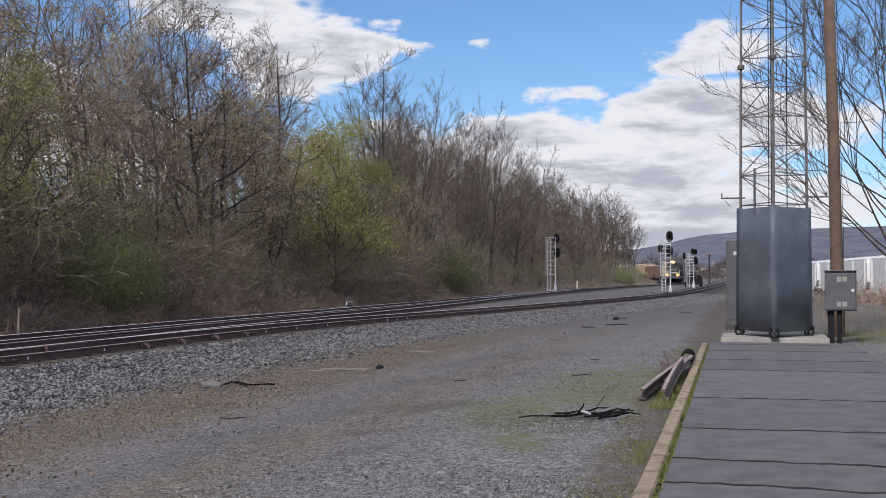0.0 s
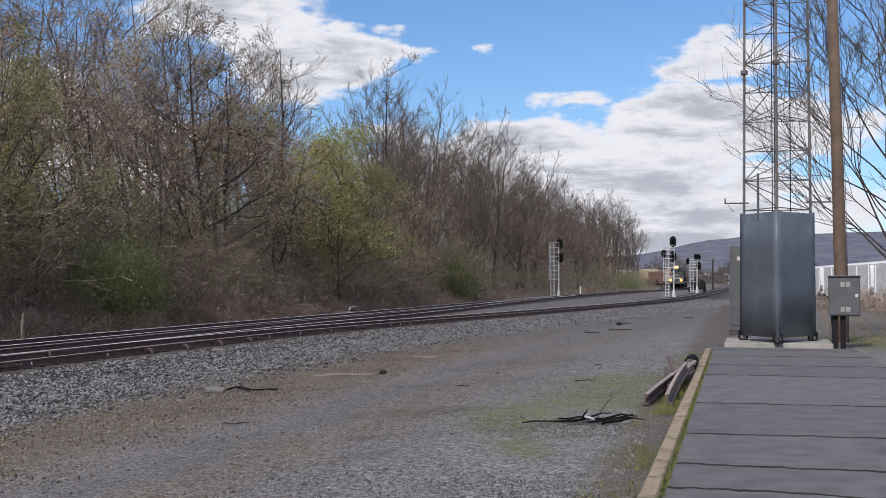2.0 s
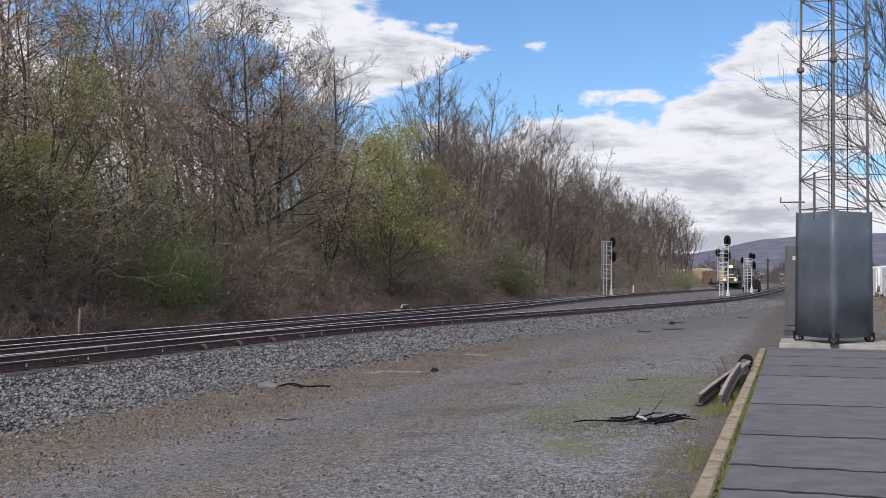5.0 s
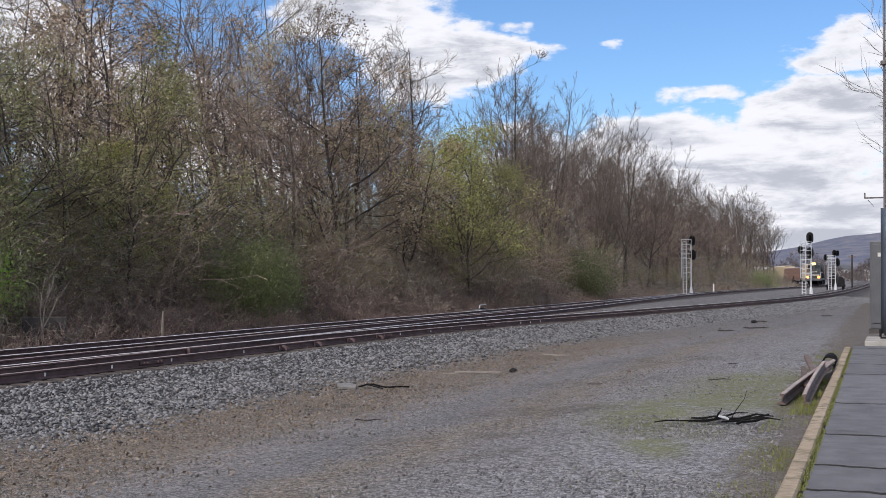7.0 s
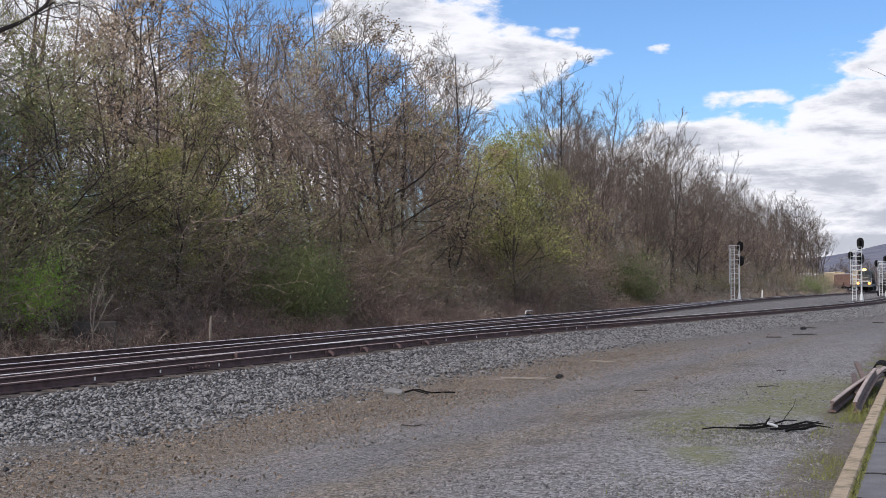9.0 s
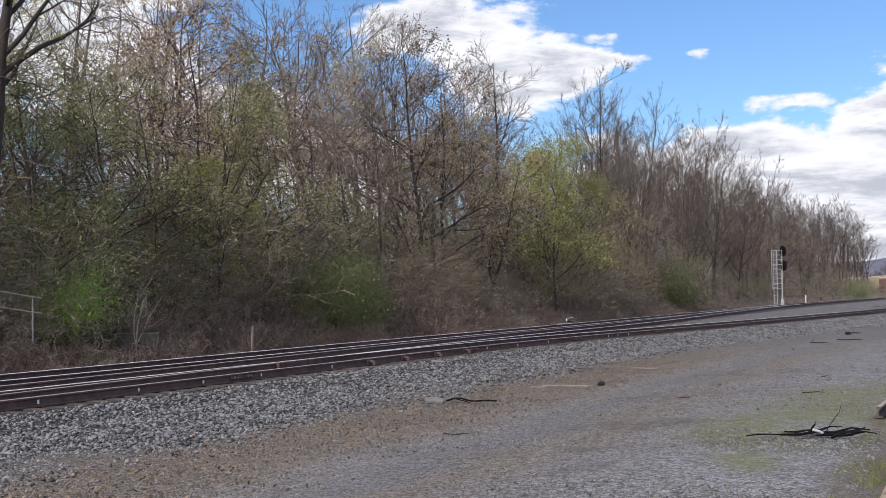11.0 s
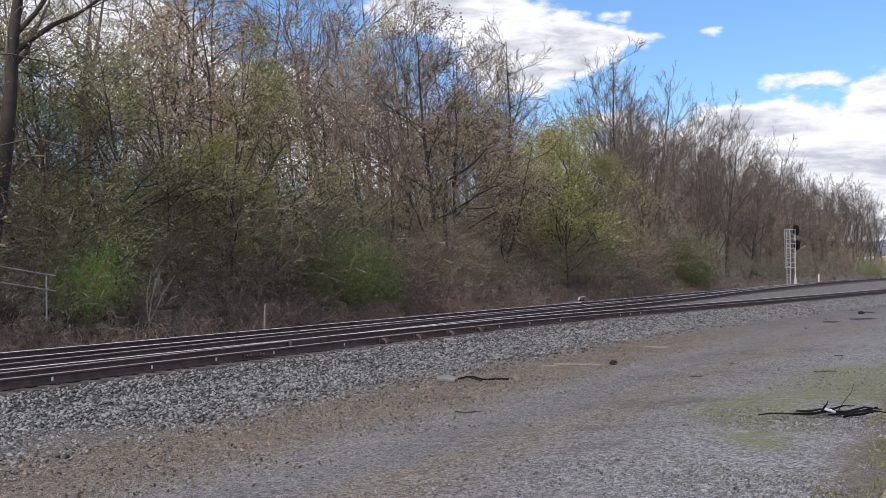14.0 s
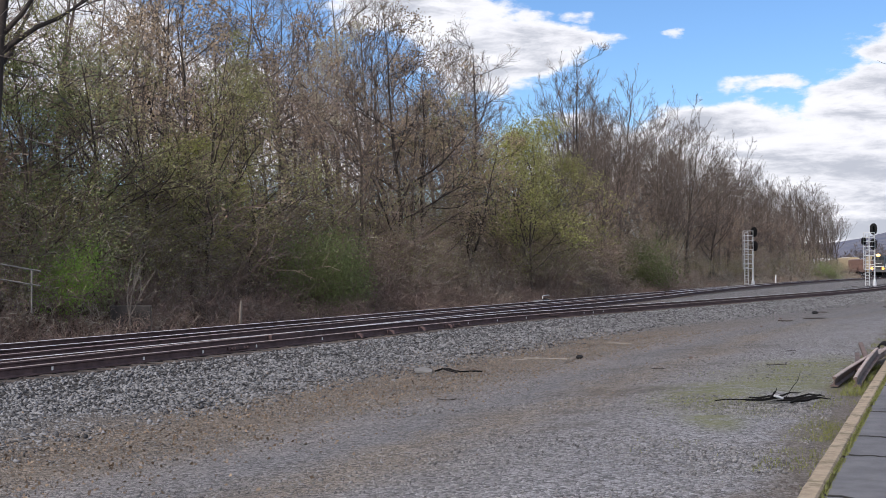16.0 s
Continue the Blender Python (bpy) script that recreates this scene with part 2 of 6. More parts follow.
GROUND = ground_material()
BALLAST = material("ballast stone", (0.026, 0.026, 0.028), (0.205, 0.203, 0.210), 3.0, 0.9, 0, 0.3, 40, 0.01, by_island=1.3)
ASPHALT = material("worn asphalt", (0.064, 0.063, 0.069), (0.130, 0.128, 0.136), 2.6, 0.88, 0, 0.6, 160, 0.006, extra=((0.045, 0.044, 0.047), 1.1, 0.56, 0.75), by_object=0.35)
# near-black colour that stands for the shade inside open asphalt cracks
CRACKDARK = material("dark crack shade", (0.010, 0.010, 0.011), (0.026, 0.025, 0.023), 6, 0.95)
CURB = material("tan concrete curb", (0.20, 0.155, 0.105), (0.34, 0.275, 0.20), 9.0, 0.9, 0, 0.9, 45, 0.014, extra=((0.115, 0.095, 0.055), 4.0, 0.48, 0.66), by_object=0.3)
CONCRETE = material("pale concrete", (0.34, 0.32, 0.29), (0.55, 0.53, 0.49), 2.5, 0.9, 0, 0.3, 60)
PADCONCRETE = material("weathered concrete", (0.17, 0.16, 0.145), (0.34, 0.325, 0.30), 2.5, 0.9, 0, 0.5, 40)
SLAB = material("grey stone slab", (0.10, 0.095, 0.09), (0.185, 0.178, 0.172), 4.0, 0.9, 0, 0.4, 50)
OLDCONCRETE = material("old dark concrete", (0.035, 0.030, 0.028), (0.085, 0.075, 0.07), 2.5, 0.95, 0, 0.4, 40)
RAILSIDE = material("rusted rail steel", (0.052, 0.034, 0.034), (0.125, 0.083, 0.081), 4.0, 0.85, 0.0, 0.2, 50, by_object=0.3, spec=0.2)
# polished steel; its white reflection is put into a pale diffuse colour
RAILTOP = material("polished rail head with painted sheen", (0.46, 0.43, 0.42), (0.70, 0.67, 0.66), 3.0, 0.5, 0.1, 0.05, 80, spec=0.3)
RUSTTOP = material("dull rail head", (0.20, 0.155, 0.145), (0.38, 0.31, 0.29), 3.0, 0.65, 0.0, 0.1, 80, spec=0.3)
TIE = material("creosoted tie", (0.028, 0.022, 0.019), (0.085, 0.066, 0.055), 5.0, 0.9, 0, 0.6, 50, by_object=0.4)
GALV = material("galvanised sheet", (0.084, 0.101, 0.128), (0.138, 0.159, 0.188), 1.5, 0.52, 0.40, 0.06, 25, extra=((0.20, 0.22, 0.24), 3.0, 0.58, 0.8))
TOWERSTEEL = material("weathered tower steel", (0.075, 0.062, 0.058), (0.19, 0.17, 0.165), 3.0, 0.6, 0.4, 0.1, 40, by_object=0.4)
GREYPAINT = material("grey enamel", (0.056, 0.058, 0.064), (0.094, 0.097, 0.104), 2.0, 0.55, 0.1, 0.05, 30)
ALUMINIUM = material("aluminium ladder", (0.42, 0.43, 0.44), (0.62, 0.63, 0.64), 3.0, 0.5, 0.4, 0.05, 30)
BLACK = material("black paint", (0.005, 0.005, 0.006), (0.014, 0.014, 0.015), 5, 0.75, spec=0.2)
BLACKPLASTIC = material("black rubber strip", (0.004, 0.004, 0.005), (0.014, 0.013, 0.013), 5, 0.85, spec=0.08)
WHITE = material("white paint", (0.66, 0.65, 0.62), (0.82, 0.81, 0.79), 4, 0.6)
POLEWOOD = material("weathered pole wood", (0.075, 0.050, 0.037), (0.165, 0.114, 0.084), 3.0, 0.9, 0, 0.5, 60)
GREYWOOD = material("bleached wood", (0.12, 0.10, 0.085), (0.25, 0.22, 0.19), 4.0, 0.9, 0, 0.4, 60, by_object=0.4)
# paler than SCRAP, for the head faces of the scrap rails
SCRAPTOP = material("lighter scrap rail head", (0.20, 0.155, 0.135), (0.40, 0.33, 0.30), 3.0, 0.7, 0.2, 0.3, 45)
SCRAP = material("rusty scrap steel", (0.045, 0.030, 0.026), (0.17, 0.12, 0.10), 3.0, 0.7, 0.3, 0.4, 45, by_object=0.4)
BARK = material("grey brown bark", (0.036, 0.028, 0.023), (0.115, 0.090, 0.072), 3.0, 0.95, 0, 0.5, 30, 0.02, by_object=0.5)
# darker than BARK, for limbs that stand out
DARKBARK = material("dark brown bark", (0.018, 0.014, 0.012), (0.050, 0.038, 0.032), 3.0, 0.95, 0, 0.5, 30, 0.02)
PALEBARK = material("pale sycamore bark", (0.16, 0.135, 0.10), (0.40, 0.36, 0.30), 1.6, 0.9, 0, 0.3, 12, 0.02)
TWIG = leaf_material("brown twigs", (0.125, 0.092, 0.069), (0.36, 0.272, 0.208), 0.05)
GREYTWIG = leaf_material("grey twigs", (0.145, 0.126, 0.102), (0.40, 0.352, 0.284), 0.05)
BRUSHTWIG = leaf_material("dark red brown brush", (0.095, 0.064, 0.056), (0.29, 0.202, 0.170), 0.05)
FARTWIG = leaf_material("dark bare far twigs", (0.070, 0.056, 0.048), (0.20, 0.160, 0.135), 0.05)
CROWNTWIG = leaf_material("red brown crown twigs", (0.110, 0.077, 0.062), (0.33, 0.240, 0.192), 0.05)
DARKTWIG = leaf_material("dark thin twigs", (0.045, 0.036, 0.032), (0.13, 0.105, 0.09), 0.05)
BUD = leaf_material("tan buds", (0.19, 0.14, 0.085), (0.46, 0.355, 0.24), 0.3)
OLIVE = leaf_material("olive young leaves", (0.150, 0.155, 0.055), (0.40, 0.385, 0.170))
YELLOW = leaf_material("yellow green young leaves", (0.185, 0.190, 0.048), (0.41, 0.405, 0.140))
GREEN = leaf_material("fresh green leaves", (0.135, 0.158, 0.068), (0.30, 0.345, 0.150))
BRIGHT = leaf_material("bright green leaves", (0.15, 0.27, 0.045), (0.32, 0.48, 0.110))
PALELEAF = leaf_material("pale flower buds", (0.26, 0.25, 0.16), (0.52, 0.49, 0.36))
GRASS = leaf_material("spring grass", (0.080, 0.092, 0.022), (0.210, 0.215, 0.060), 0.25)
DRYGRASS = leaf_material("dry grass", (0.16, 0.115, 0.06), (0.34, 0.26, 0.15), 0.2)
LITTER = leaf_material("dead leaves", (0.075, 0.050, 0.032), (0.24, 0.17, 0.11), 0.05)
# the blue of distance haze is mixed into the hill's own colour
HILL = material("leafless wooded hill with haze tint", (0.070, 0.088, 0.140), (0.165, 0.160, 0.178), 0.030, 1.0, 0, 0, 0.25, spec=0.0)
FARWOOD = material("far bare woods", (0.066, 0.056, 0.056), (0.125, 0.105, 0.10), 0.05, 1.0, 0, 0, 0.8, spec=0.0)
HOPPERGREY = material("pale grey hopper paint", (0.52, 0.52, 0.52), (0.72, 0.72, 0.72), 1.2, 0.6, 0, 0.05, 12, extra=((0.30, 0.27, 0.24), 0.9, 0.6, 0.8))
HOPPERTAN = material("tan hopper paint", (0.24, 0.19, 0.12), (0.39, 0.32, 0.21), 1.2, 0.7, 0, 0.05, 12)
HOPPERRUST = material("rust red hopper paint", (0.090, 0.050, 0.038), (0.175, 0.100, 0.076), 1.2, 0.75, 0, 0.05, 12)
LOCOBLACK = material("dusty black locomotive paint", (0.018, 0.018, 0.020), (0.05, 0.048, 0.046), 1.5, 0.6)
GLASS = material("dark cab glass", (0.012, 0.014, 0.016), (0.03, 0.035, 0.04), 1.0, 0.15)
HEADLIGHT = lamp_material("lit headlight", (1.0, 0.62, 0.22), 3.2)
DITCHLIGHT = lamp_material("lit ditch light", (1.0, 0.42, 0.10), 2.6)


# ---- mesh helpers ----
class Shape:
    """Gathers vertices and faces for one mesh."""

    def __init__(self):
        self.v, self.f, self.m = [], [], []

    def face(self, *idx, mat=0):
        self.f.append(idx)
        self.m.append(mat)

    def tube(self, pts, radii, n=5, cap=True, mat=0):
        base, pts = len(self.v), [Vector(p) for p in pts]
        side = None
        for i, p in enumerate(pts):
            d = (pts[min(i + 1, len(pts) - 1)] - pts[max(i - 1, 0)]).normalized()
            side = d.orthogonal() if side is None else (side - d * side.dot(d))
            if side.length < 1e-6:
                side = d.orthogonal()
            side.normalize()
            up = d.cross(side)
            for k in range(n):
                a = 2 * math.pi * k / n
                self.v.append(p + (side * math.cos(a) + up * math.sin(a)) * radii[i])
        for i in range(len(pts) - 1):
            for k in range(n):
                a, b = base + i * n + k, base + i * n + (k + 1) % n
                self.face(a, b, b + n, a + n, mat=mat)
        if cap:
            self.face(*[base + k for k in reversed(range(n))], mat=mat)
            self.face(*[base + (len(pts) - 1) * n + k for k in range(n)], mat=mat)
        return self

    def box(self, x0, y0, z0, x1, y1, z1, m=None, mat=0):
        b = len(self.v)
        for x, y, z in ((x0, y0, z0), (x1, y0, z0), (x1, y1, z0), (x0, y1, z0), (x0, y0, z1), (x1, y0, z1), (x1, y1, z1), (x0, y1, z1)):
            p = Vector((x, y, z))
            self.v.append(m @ p if m else p)
        for q in ((3, 2, 1, 0), (4, 5, 6, 7), (0, 1, 5, 4), (1, 2, 6, 5), (2, 3, 7, 6), (3, 0, 4, 7)):
            self.face(*[b + i for i in q], mat=mat)
        return self

    def prism(self, outline, z0, z1, m=None, mat=0):
        b, n = len(self.v), len(outline)
        for z in (z0, z1):
            for x, y in outline:
                p = Vector((x, y, z))
                self.v.append(m @ p if m else p)
        self.face(*[b + i for i in reversed(range(n))], mat=mat)
        self.face(*[b + n + i for i in range(n)], mat=mat)
        for i in range(n):
            j = (i + 1) % n
            self.face(b + i, b + j, b + n + j, b + n + i, mat=mat)
        return self

    def mesh(self, name, *mats, bevel=0.0, smooth=False):
        me = bpy.data.meshes.new(name)
        me.from_pydata([tuple(p) for p in self.v], [], self.f)
        for k in mats:
            me.materials.append(k)
        if len(mats) > 1:
            me.polygons.foreach_set("material_index", self.m)
        if bevel:
            bm = bmesh.new()
            bm.from_mesh(me)
            bmesh.ops.remove_doubles(bm, verts=bm.verts, dist=1e-5)
            bmesh.ops.bevel(bm, geom=bm.edges[:], offset=bevel, segments=2, affect="EDGES", profile=0.5, clamp_overlap=True)
            bm.to_mesh(me)
            bm.free()
        if smooth:
            me.polygons.foreach_set("use_smooth", [True] * len(me.polygons))
        me.update()
        return me


def thing(name, label, category, at=(0, 0, 0), turn=0.0, group="", kind=""):
    ob = new(name)
    ob.empty_display_size = 0.2
    ob.matrix_world = pose(*at, 0, 0, turn)
    return tagged(ob, label, category, group, kind)


def part(name, mesh, parent, label="", m=None):
    ob = new(name, mesh)
    ob.parent = parent
    if m is not None:
        ob.matrix_basis = m
    if label:
        ob["label"] = label
    return ob


def solid(name, mesh, label, category, m=None, group="", kind=""):
    ob = new(name, mesh)
    if m is not None:
        ob.matrix_world = m
    return tagged(ob, label, category, group, kind)


# ---- plan of the tracks ----
def spline(points, step=1.0):
    """A smooth line through plan points, sampled evenly."""
    p = [Vector((*q, 0)) for q in points]
    p = [2 * p[0] - p[1]] + p + [2 * p[-1] - p[-2]]
    out = []
    for a, b, c, d in zip(p, p[1:], p[2:], p[3:]):
        n = max(2, int((c - b).length / step))
        for i in range(n):
            t = i / n
            out.append(0.5 * (2 * b + (c - a) * t + (2 * a - 5 * b + 4 * c - d) * t * t + (3 * b - a - 3 * c + d) * t ** 3))
    out.append(p[-2])
    return out


def relax(line, times=60):
    for _ in range(times):
        line = [line[0]] + [(a + 2 * b + c) / 4 for a, b, c in zip(line, line[1:], line[2:])] + [line[-1]]
    return line


def shifted(line, d):
    """The line moved d metres to its right."""
    out = []
    for i, p in enumerate(line):
        t = (line[min(i + 1, len(line) - 1)] - line[max(i - 1, 0)]).normalized()
        out.append(p + Vector((t.y, -t.x, 0)) * d)
    return out


RAIL_TOP, RAIL_H, GAUGE = -0.08, 0.18, 0.755
NEAR = relax(spline([(-21.5, -22), (-11.15, 18.8), (-7.3, 34.4), (-4.3, 45.2), (0.1, 56.2), (7.3, 74.3), (18.6, 104.7), (28.0, 136), (42.0, 190), (57, 250), (74, 320)]))
FAR = relax(spline([(-26.3, -22), (-14.95, 25.1), (-11.3, 41), (-9.3, 49.5), (-6.0, 62), (0.0, 87), (6.2, 113), (14.2, 144), (27.7, 192), (44.7, 246), (54.6, 300), (57.5, 350), (53.5, 410), (44, 470), (27, 540)]))
TRACK_A, TRACK_B = shifted(NEAR, -GAUGE), shifted(FAR, GAUGE)


def lateral(line, x, y):
    """Signed distances (right positive) of many points from a line."""
    pts = np.array([(p.x, p.y) for p in line[::3]])
    tan = np.gradient(pts, axis=0)
    tan /= np.linalg.norm(tan, axis=1)[:, None]
    out, sh = np.empty(x.size), x.shape
    xs, ys = x.ravel(), y.ravel()
    for k in range(0, xs.size, 4000):
        dx, dy = xs[k:k + 4000, None] - pts[None, :, 0], ys[k:k + 4000, None] - pts[None, :, 1]
        i = np.argmin(dx * dx + dy * dy, axis=1)
        r = np.arange(len(i))
        out[k:k + 4000] = dx[r, i] * tan[i, 1] - dy[r, i] * tan[i, 0]
    return out.reshape(sh)


def ease(x, a, b):
    t = np.clip((x - a) / (b - a), 0, 1)
    return t * t * (3 - 2 * t)


def height(x, y):
    """Ground level of the plan, for arrays."""
    x, y = np.asarray(x, float), np.asarray(y, float)
    a, b = lateral(TRACK_A, x, y), -lateral(TRACK_B, x, y)
    z = np.full(x.shape, -0.28)
    z += -0.10 * ease(a, 1.9, 3.0) - 0.10 * ease(a, 3.0, 6.0) + 0.45 * ease(a, 6.5, 14.0)
    bank = 1 - ease(y, 230, 340)
    z += -0.9 * ease(y, 60, 105) * ease(a, 9.0, 15.0)
    z += -0.35 * ease(b, 2.0, 3.6) + 1.15 * ease(b, 3.8, 8.0) + 4.2 * ease(b, 9.0, 48.0) * bank
    return z


def level(x, y):
    return float(height(np.array([x]), np.array([y]))[0])


def build_ground():
    def lines(spans):
        out = []
        for a, b, n in spans:
            out += list(np.linspace(a, b, n, endpoint=False))
        return np.array(out + [spans[-1][1]])
    xs = lines([(-3500, -300, 8), (-300, -70, 14), (-70, -28, 24), (-28, 14, 120), (14, 70, 56), (70, 300, 18), (300, 3500, 8)])
    ys = lines([(-1500, -40, 8), (-40, 6, 20), (6, 50, 120), (50, 130, 80), (130, 300, 60), (300, 620, 26), (620, 4500, 10)])
    X, Y = np.meshgrid(xs, ys)
    Z = height(X, Y)
    rough = np.array([noise.fractal(Vector((x * 0.45, y * 0.45, 0.0)), 0.8, 2.0, 4) for x, y in zip(X.ravel(), Y.ravel())]).reshape(X.shape)
    A = lateral(TRACK_A, X, Y)
    Z += rough * 0.035 * ease(np.abs(A), 3.0, 6.0)
    # keep clear under the platform
    along, off = X * 0.2274 + Y * 0.9738, X * 0.9738 - Y * 0.2274
    Z = np.where((off > -0.85) & (off < 3.2) & (along < 31.6) & (along > -12), np.minimum(Z, -0.06), Z)
    me = bpy.data.meshes.new("ground")
    n = len(xs)
    faces = [(j * n + i, j * n + i + 1, (j + 1) * n + i + 1, (j + 1) * n + i) for j in range(len(ys) - 1) for i in range(n - 1)]
    me.from_pydata(list(zip(X.ravel(), Y.ravel(), Z.ravel())), [], faces)
    me.materials.append(GROUND)
    right_b = lateral(TRACK_B, X, Y)
    near = np.minimum(np.abs(A), np.abs(right_b))
    across = np.where(A > 0, A - 15.2, np.where(right_b > 0, -16.5 + 6.6 * ease(near, 1.9, 3.6), -17.2 + right_b))
    mark = me.attributes.new("across", "FLOAT", "POINT")
    mark.data.foreach_set("value", across.astype(np.float32).ravel())
    me.polygons.foreach_set("use_smooth", [True] * len(me.polygons))
    solid("ground", me, "grey gravel yard with brown litter and moss patches", "ground", kind="structure")


build_ground()


# ---- tracks ----
PROFILE = [(-0.028, 0.180), (-0.036, 0.172), (-0.037, 0.158), (-0.036, 0.142), (-0.009, 0.128), (-0.009, 0.040), (-0.07, 0.016), (-0.07, 0.0), (0.07, 0.0), (0.07, 0.016), (0.009, 0.040), (0.009, 0.128), (0.036, 0.142), (0.037, 0.158), (0.036, 0.172), (0.028, 0.180)]


def rail_mesh(line, top=RAILTOP, cut=None):
    s, n = Shape(), len(PROFILE)
    line = [p for p in line if cut is None or cut[0] <= p.y <= cut[1]]
    for i, p in enumerate(line):
        t = (line[min(i + 1, len(line) - 1)] - line[max(i - 1, 0)]).normalized()
        side = Vector((t.y, -t.x, 0))
        for x, z in PROFILE:
            s.v.append(p + side * x + Vector((0, 0, RAIL_TOP - RAIL_H + z)))
    for i in range(len(line) - 1):
        for k in range(n):
            j = (k + 1) % n
            s.face(i * n + k, i * n + j, (i + 1) * n + j, (i + 1) * n + k, mat=1 if k in (n - 1, 0, n - 2) else 0)
    s.face(*range(n))
    s.face(*[(len(line) - 1) * n + k for k in reversed(range(n))])
    return s.mesh("rail", RAILSIDE, top)


def spot(line, y):
    """Place and direction of a line where it passes the given y."""
    for a, b in zip(line, line[1:]):
        if a.y <= y <= b.y:
            return a.lerp(b, (y - a.y) / max(1e-6, b.y - a.y)), (b - a).normalized()
    return line[-1], (line[-1] - line[-2]).normalized()


def build_track(name, centre, label, tops, ties):
    t = thing(name, label, "railway track", kind="structure")
    for d, top in ((-GAUGE, tops[0]), (GAUGE, tops[1])):
        part("rail", rail_mesh(shifted(centre, d), top), t)
    sleeper = Shape().box(-1.3, -0.11, -0.17, 1.3, 0.11, 0.0).mesh("sleeper", TIE, bevel=0.012)
    rng, dist, last = random.Random(name), 0.0, centre[0]
    made = 0
    for p, q in zip(centre, centre[1:]):
        dist += (q - p).length
        while dist >= 0.54:
            dist -= 0.54
            if ties[0] < q.y < ties[1] and made < 290:
                made += 1
                d = (q - p).normalized()
                c = q - d * dist
                part("sleeper", sleeper, t, m=pose(c.x, c.y, RAIL_TOP - RAIL_H - 0.004 + rng.uniform(-0.01, 0.004), 0, 0, math.degrees(math.atan2(d.y, d.x)) - 90 + rng.uniform(-1, 1)))
    return t


track_near = build_track("railway_track_near", TRACK_A, "rusty steel railway track on dark wooden ties", (RAILTOP, RUSTTOP), (10, 90))
track_far = build_track("railway_track_far", TRACK_B, "polished main line track on dark wooden ties", (RAILTOP, RAILTOP), (14, 110))


def build_crossover():
    t = thing("crossover_track", "crossover rails joining the two parallel tracks", "railway track", kind="structure")
    line, gaps = [], []
    for i in range(120):
        y = -14 + i * 1.35
        a, _ = spot(TRACK_A, y)
        b, _ = spot(TRACK_B, y)
        k = float(np.interp(y, [-10, 27, 55, 90, 118, 145], [0.0, 0.34, 0.62, 0.87, 0.97, 1.0]))
        line.append(a.lerp(b, k))
        gaps.append((y, k * (b - a).length, (1 - k) * (b - a).length))
    line = [p - Vector((0, 0, 0.004)) for p in relax(line, 10)]
    frog_a = next(y for y, u, v in gaps if u > 2 * GAUGE)
    frog_b = next(y for y, u, v in gaps if y > 20 and v < 2 * GAUGE)
    end = next(y for y, u, v in gaps if y > 20 and v < 0.12)
    part("rail", rail_mesh(shifted(line, GAUGE), RUSTTOP, (-8, frog_a - 0.4)), t)
    part("rail", rail_mesh(shifted(line, GAUGE), RAILTOP, (frog_a + 0.4, end)), t)
    part("rail", rail_mesh(shifted(line, -GAUGE), RUSTTOP, (-8, frog_b - 0.4)), t)
    part("rail", rail_mesh(shifted(line, -GAUGE), RAILTOP, (frog_b + 0.4, end)), t)
    sleeper = Shape().box(-1.35, -0.11, -0.17, 1.35, 0.11, 0.0).mesh("long_sleeper", TIE, bevel=0.012)
    for k in range(70):
        p, q = spot(line, 30 + k * 0.9)
        part("sleeper", sleeper, t, m=pose(p.x, p.y, RAIL_TOP - RAIL_H - 0.012, 0, 0, math.degrees(math.atan2(q.y, q.x)) - 90))
    # frog castings and guard rails
    for y, d in ((frog_a, GAUGE), (frog_b, -GAUGE)):
        p, q = spot(shifted(line, d), y)
        m = pose(p.x, p.y, RAIL_TOP - 0.17, 0, 0, math.degrees(math.atan2(q.y, q.x)) - 90)
        part("frog", Shape().prism([(-0.14, -1.6), (0.14, -1.6), (0.05, 1.6), (-0.05, 1.6)], 0, 0.165).mesh("frog", RAILSIDE, bevel=0.01), t, m=m)
    for y, d in ((34, 0.62), (44, -0.62)):
        p, q = spot(shifted(TRACK_A if d > 0 else TRACK_B, d), y)
        m = pose(p.x, p.y, RAIL_TOP - 0.17, 0, 0, math.degrees(math.atan2(q.y, q.x)) - 90)
        part("guard_rail", Shape().prism([(0.05, -2.4), (0.05, 2.4), (-0.03, 2.0), (-0.03, -2.0)], 0, 0.17).mesh("guard_rail", RAILSIDE, bevel=0.008), t, m=m)


build_crossover()


# ---- platform ----
PLAT = pose(-0.76, 0, 0, 0, 0, -13.14)   # y runs along its edge, x across


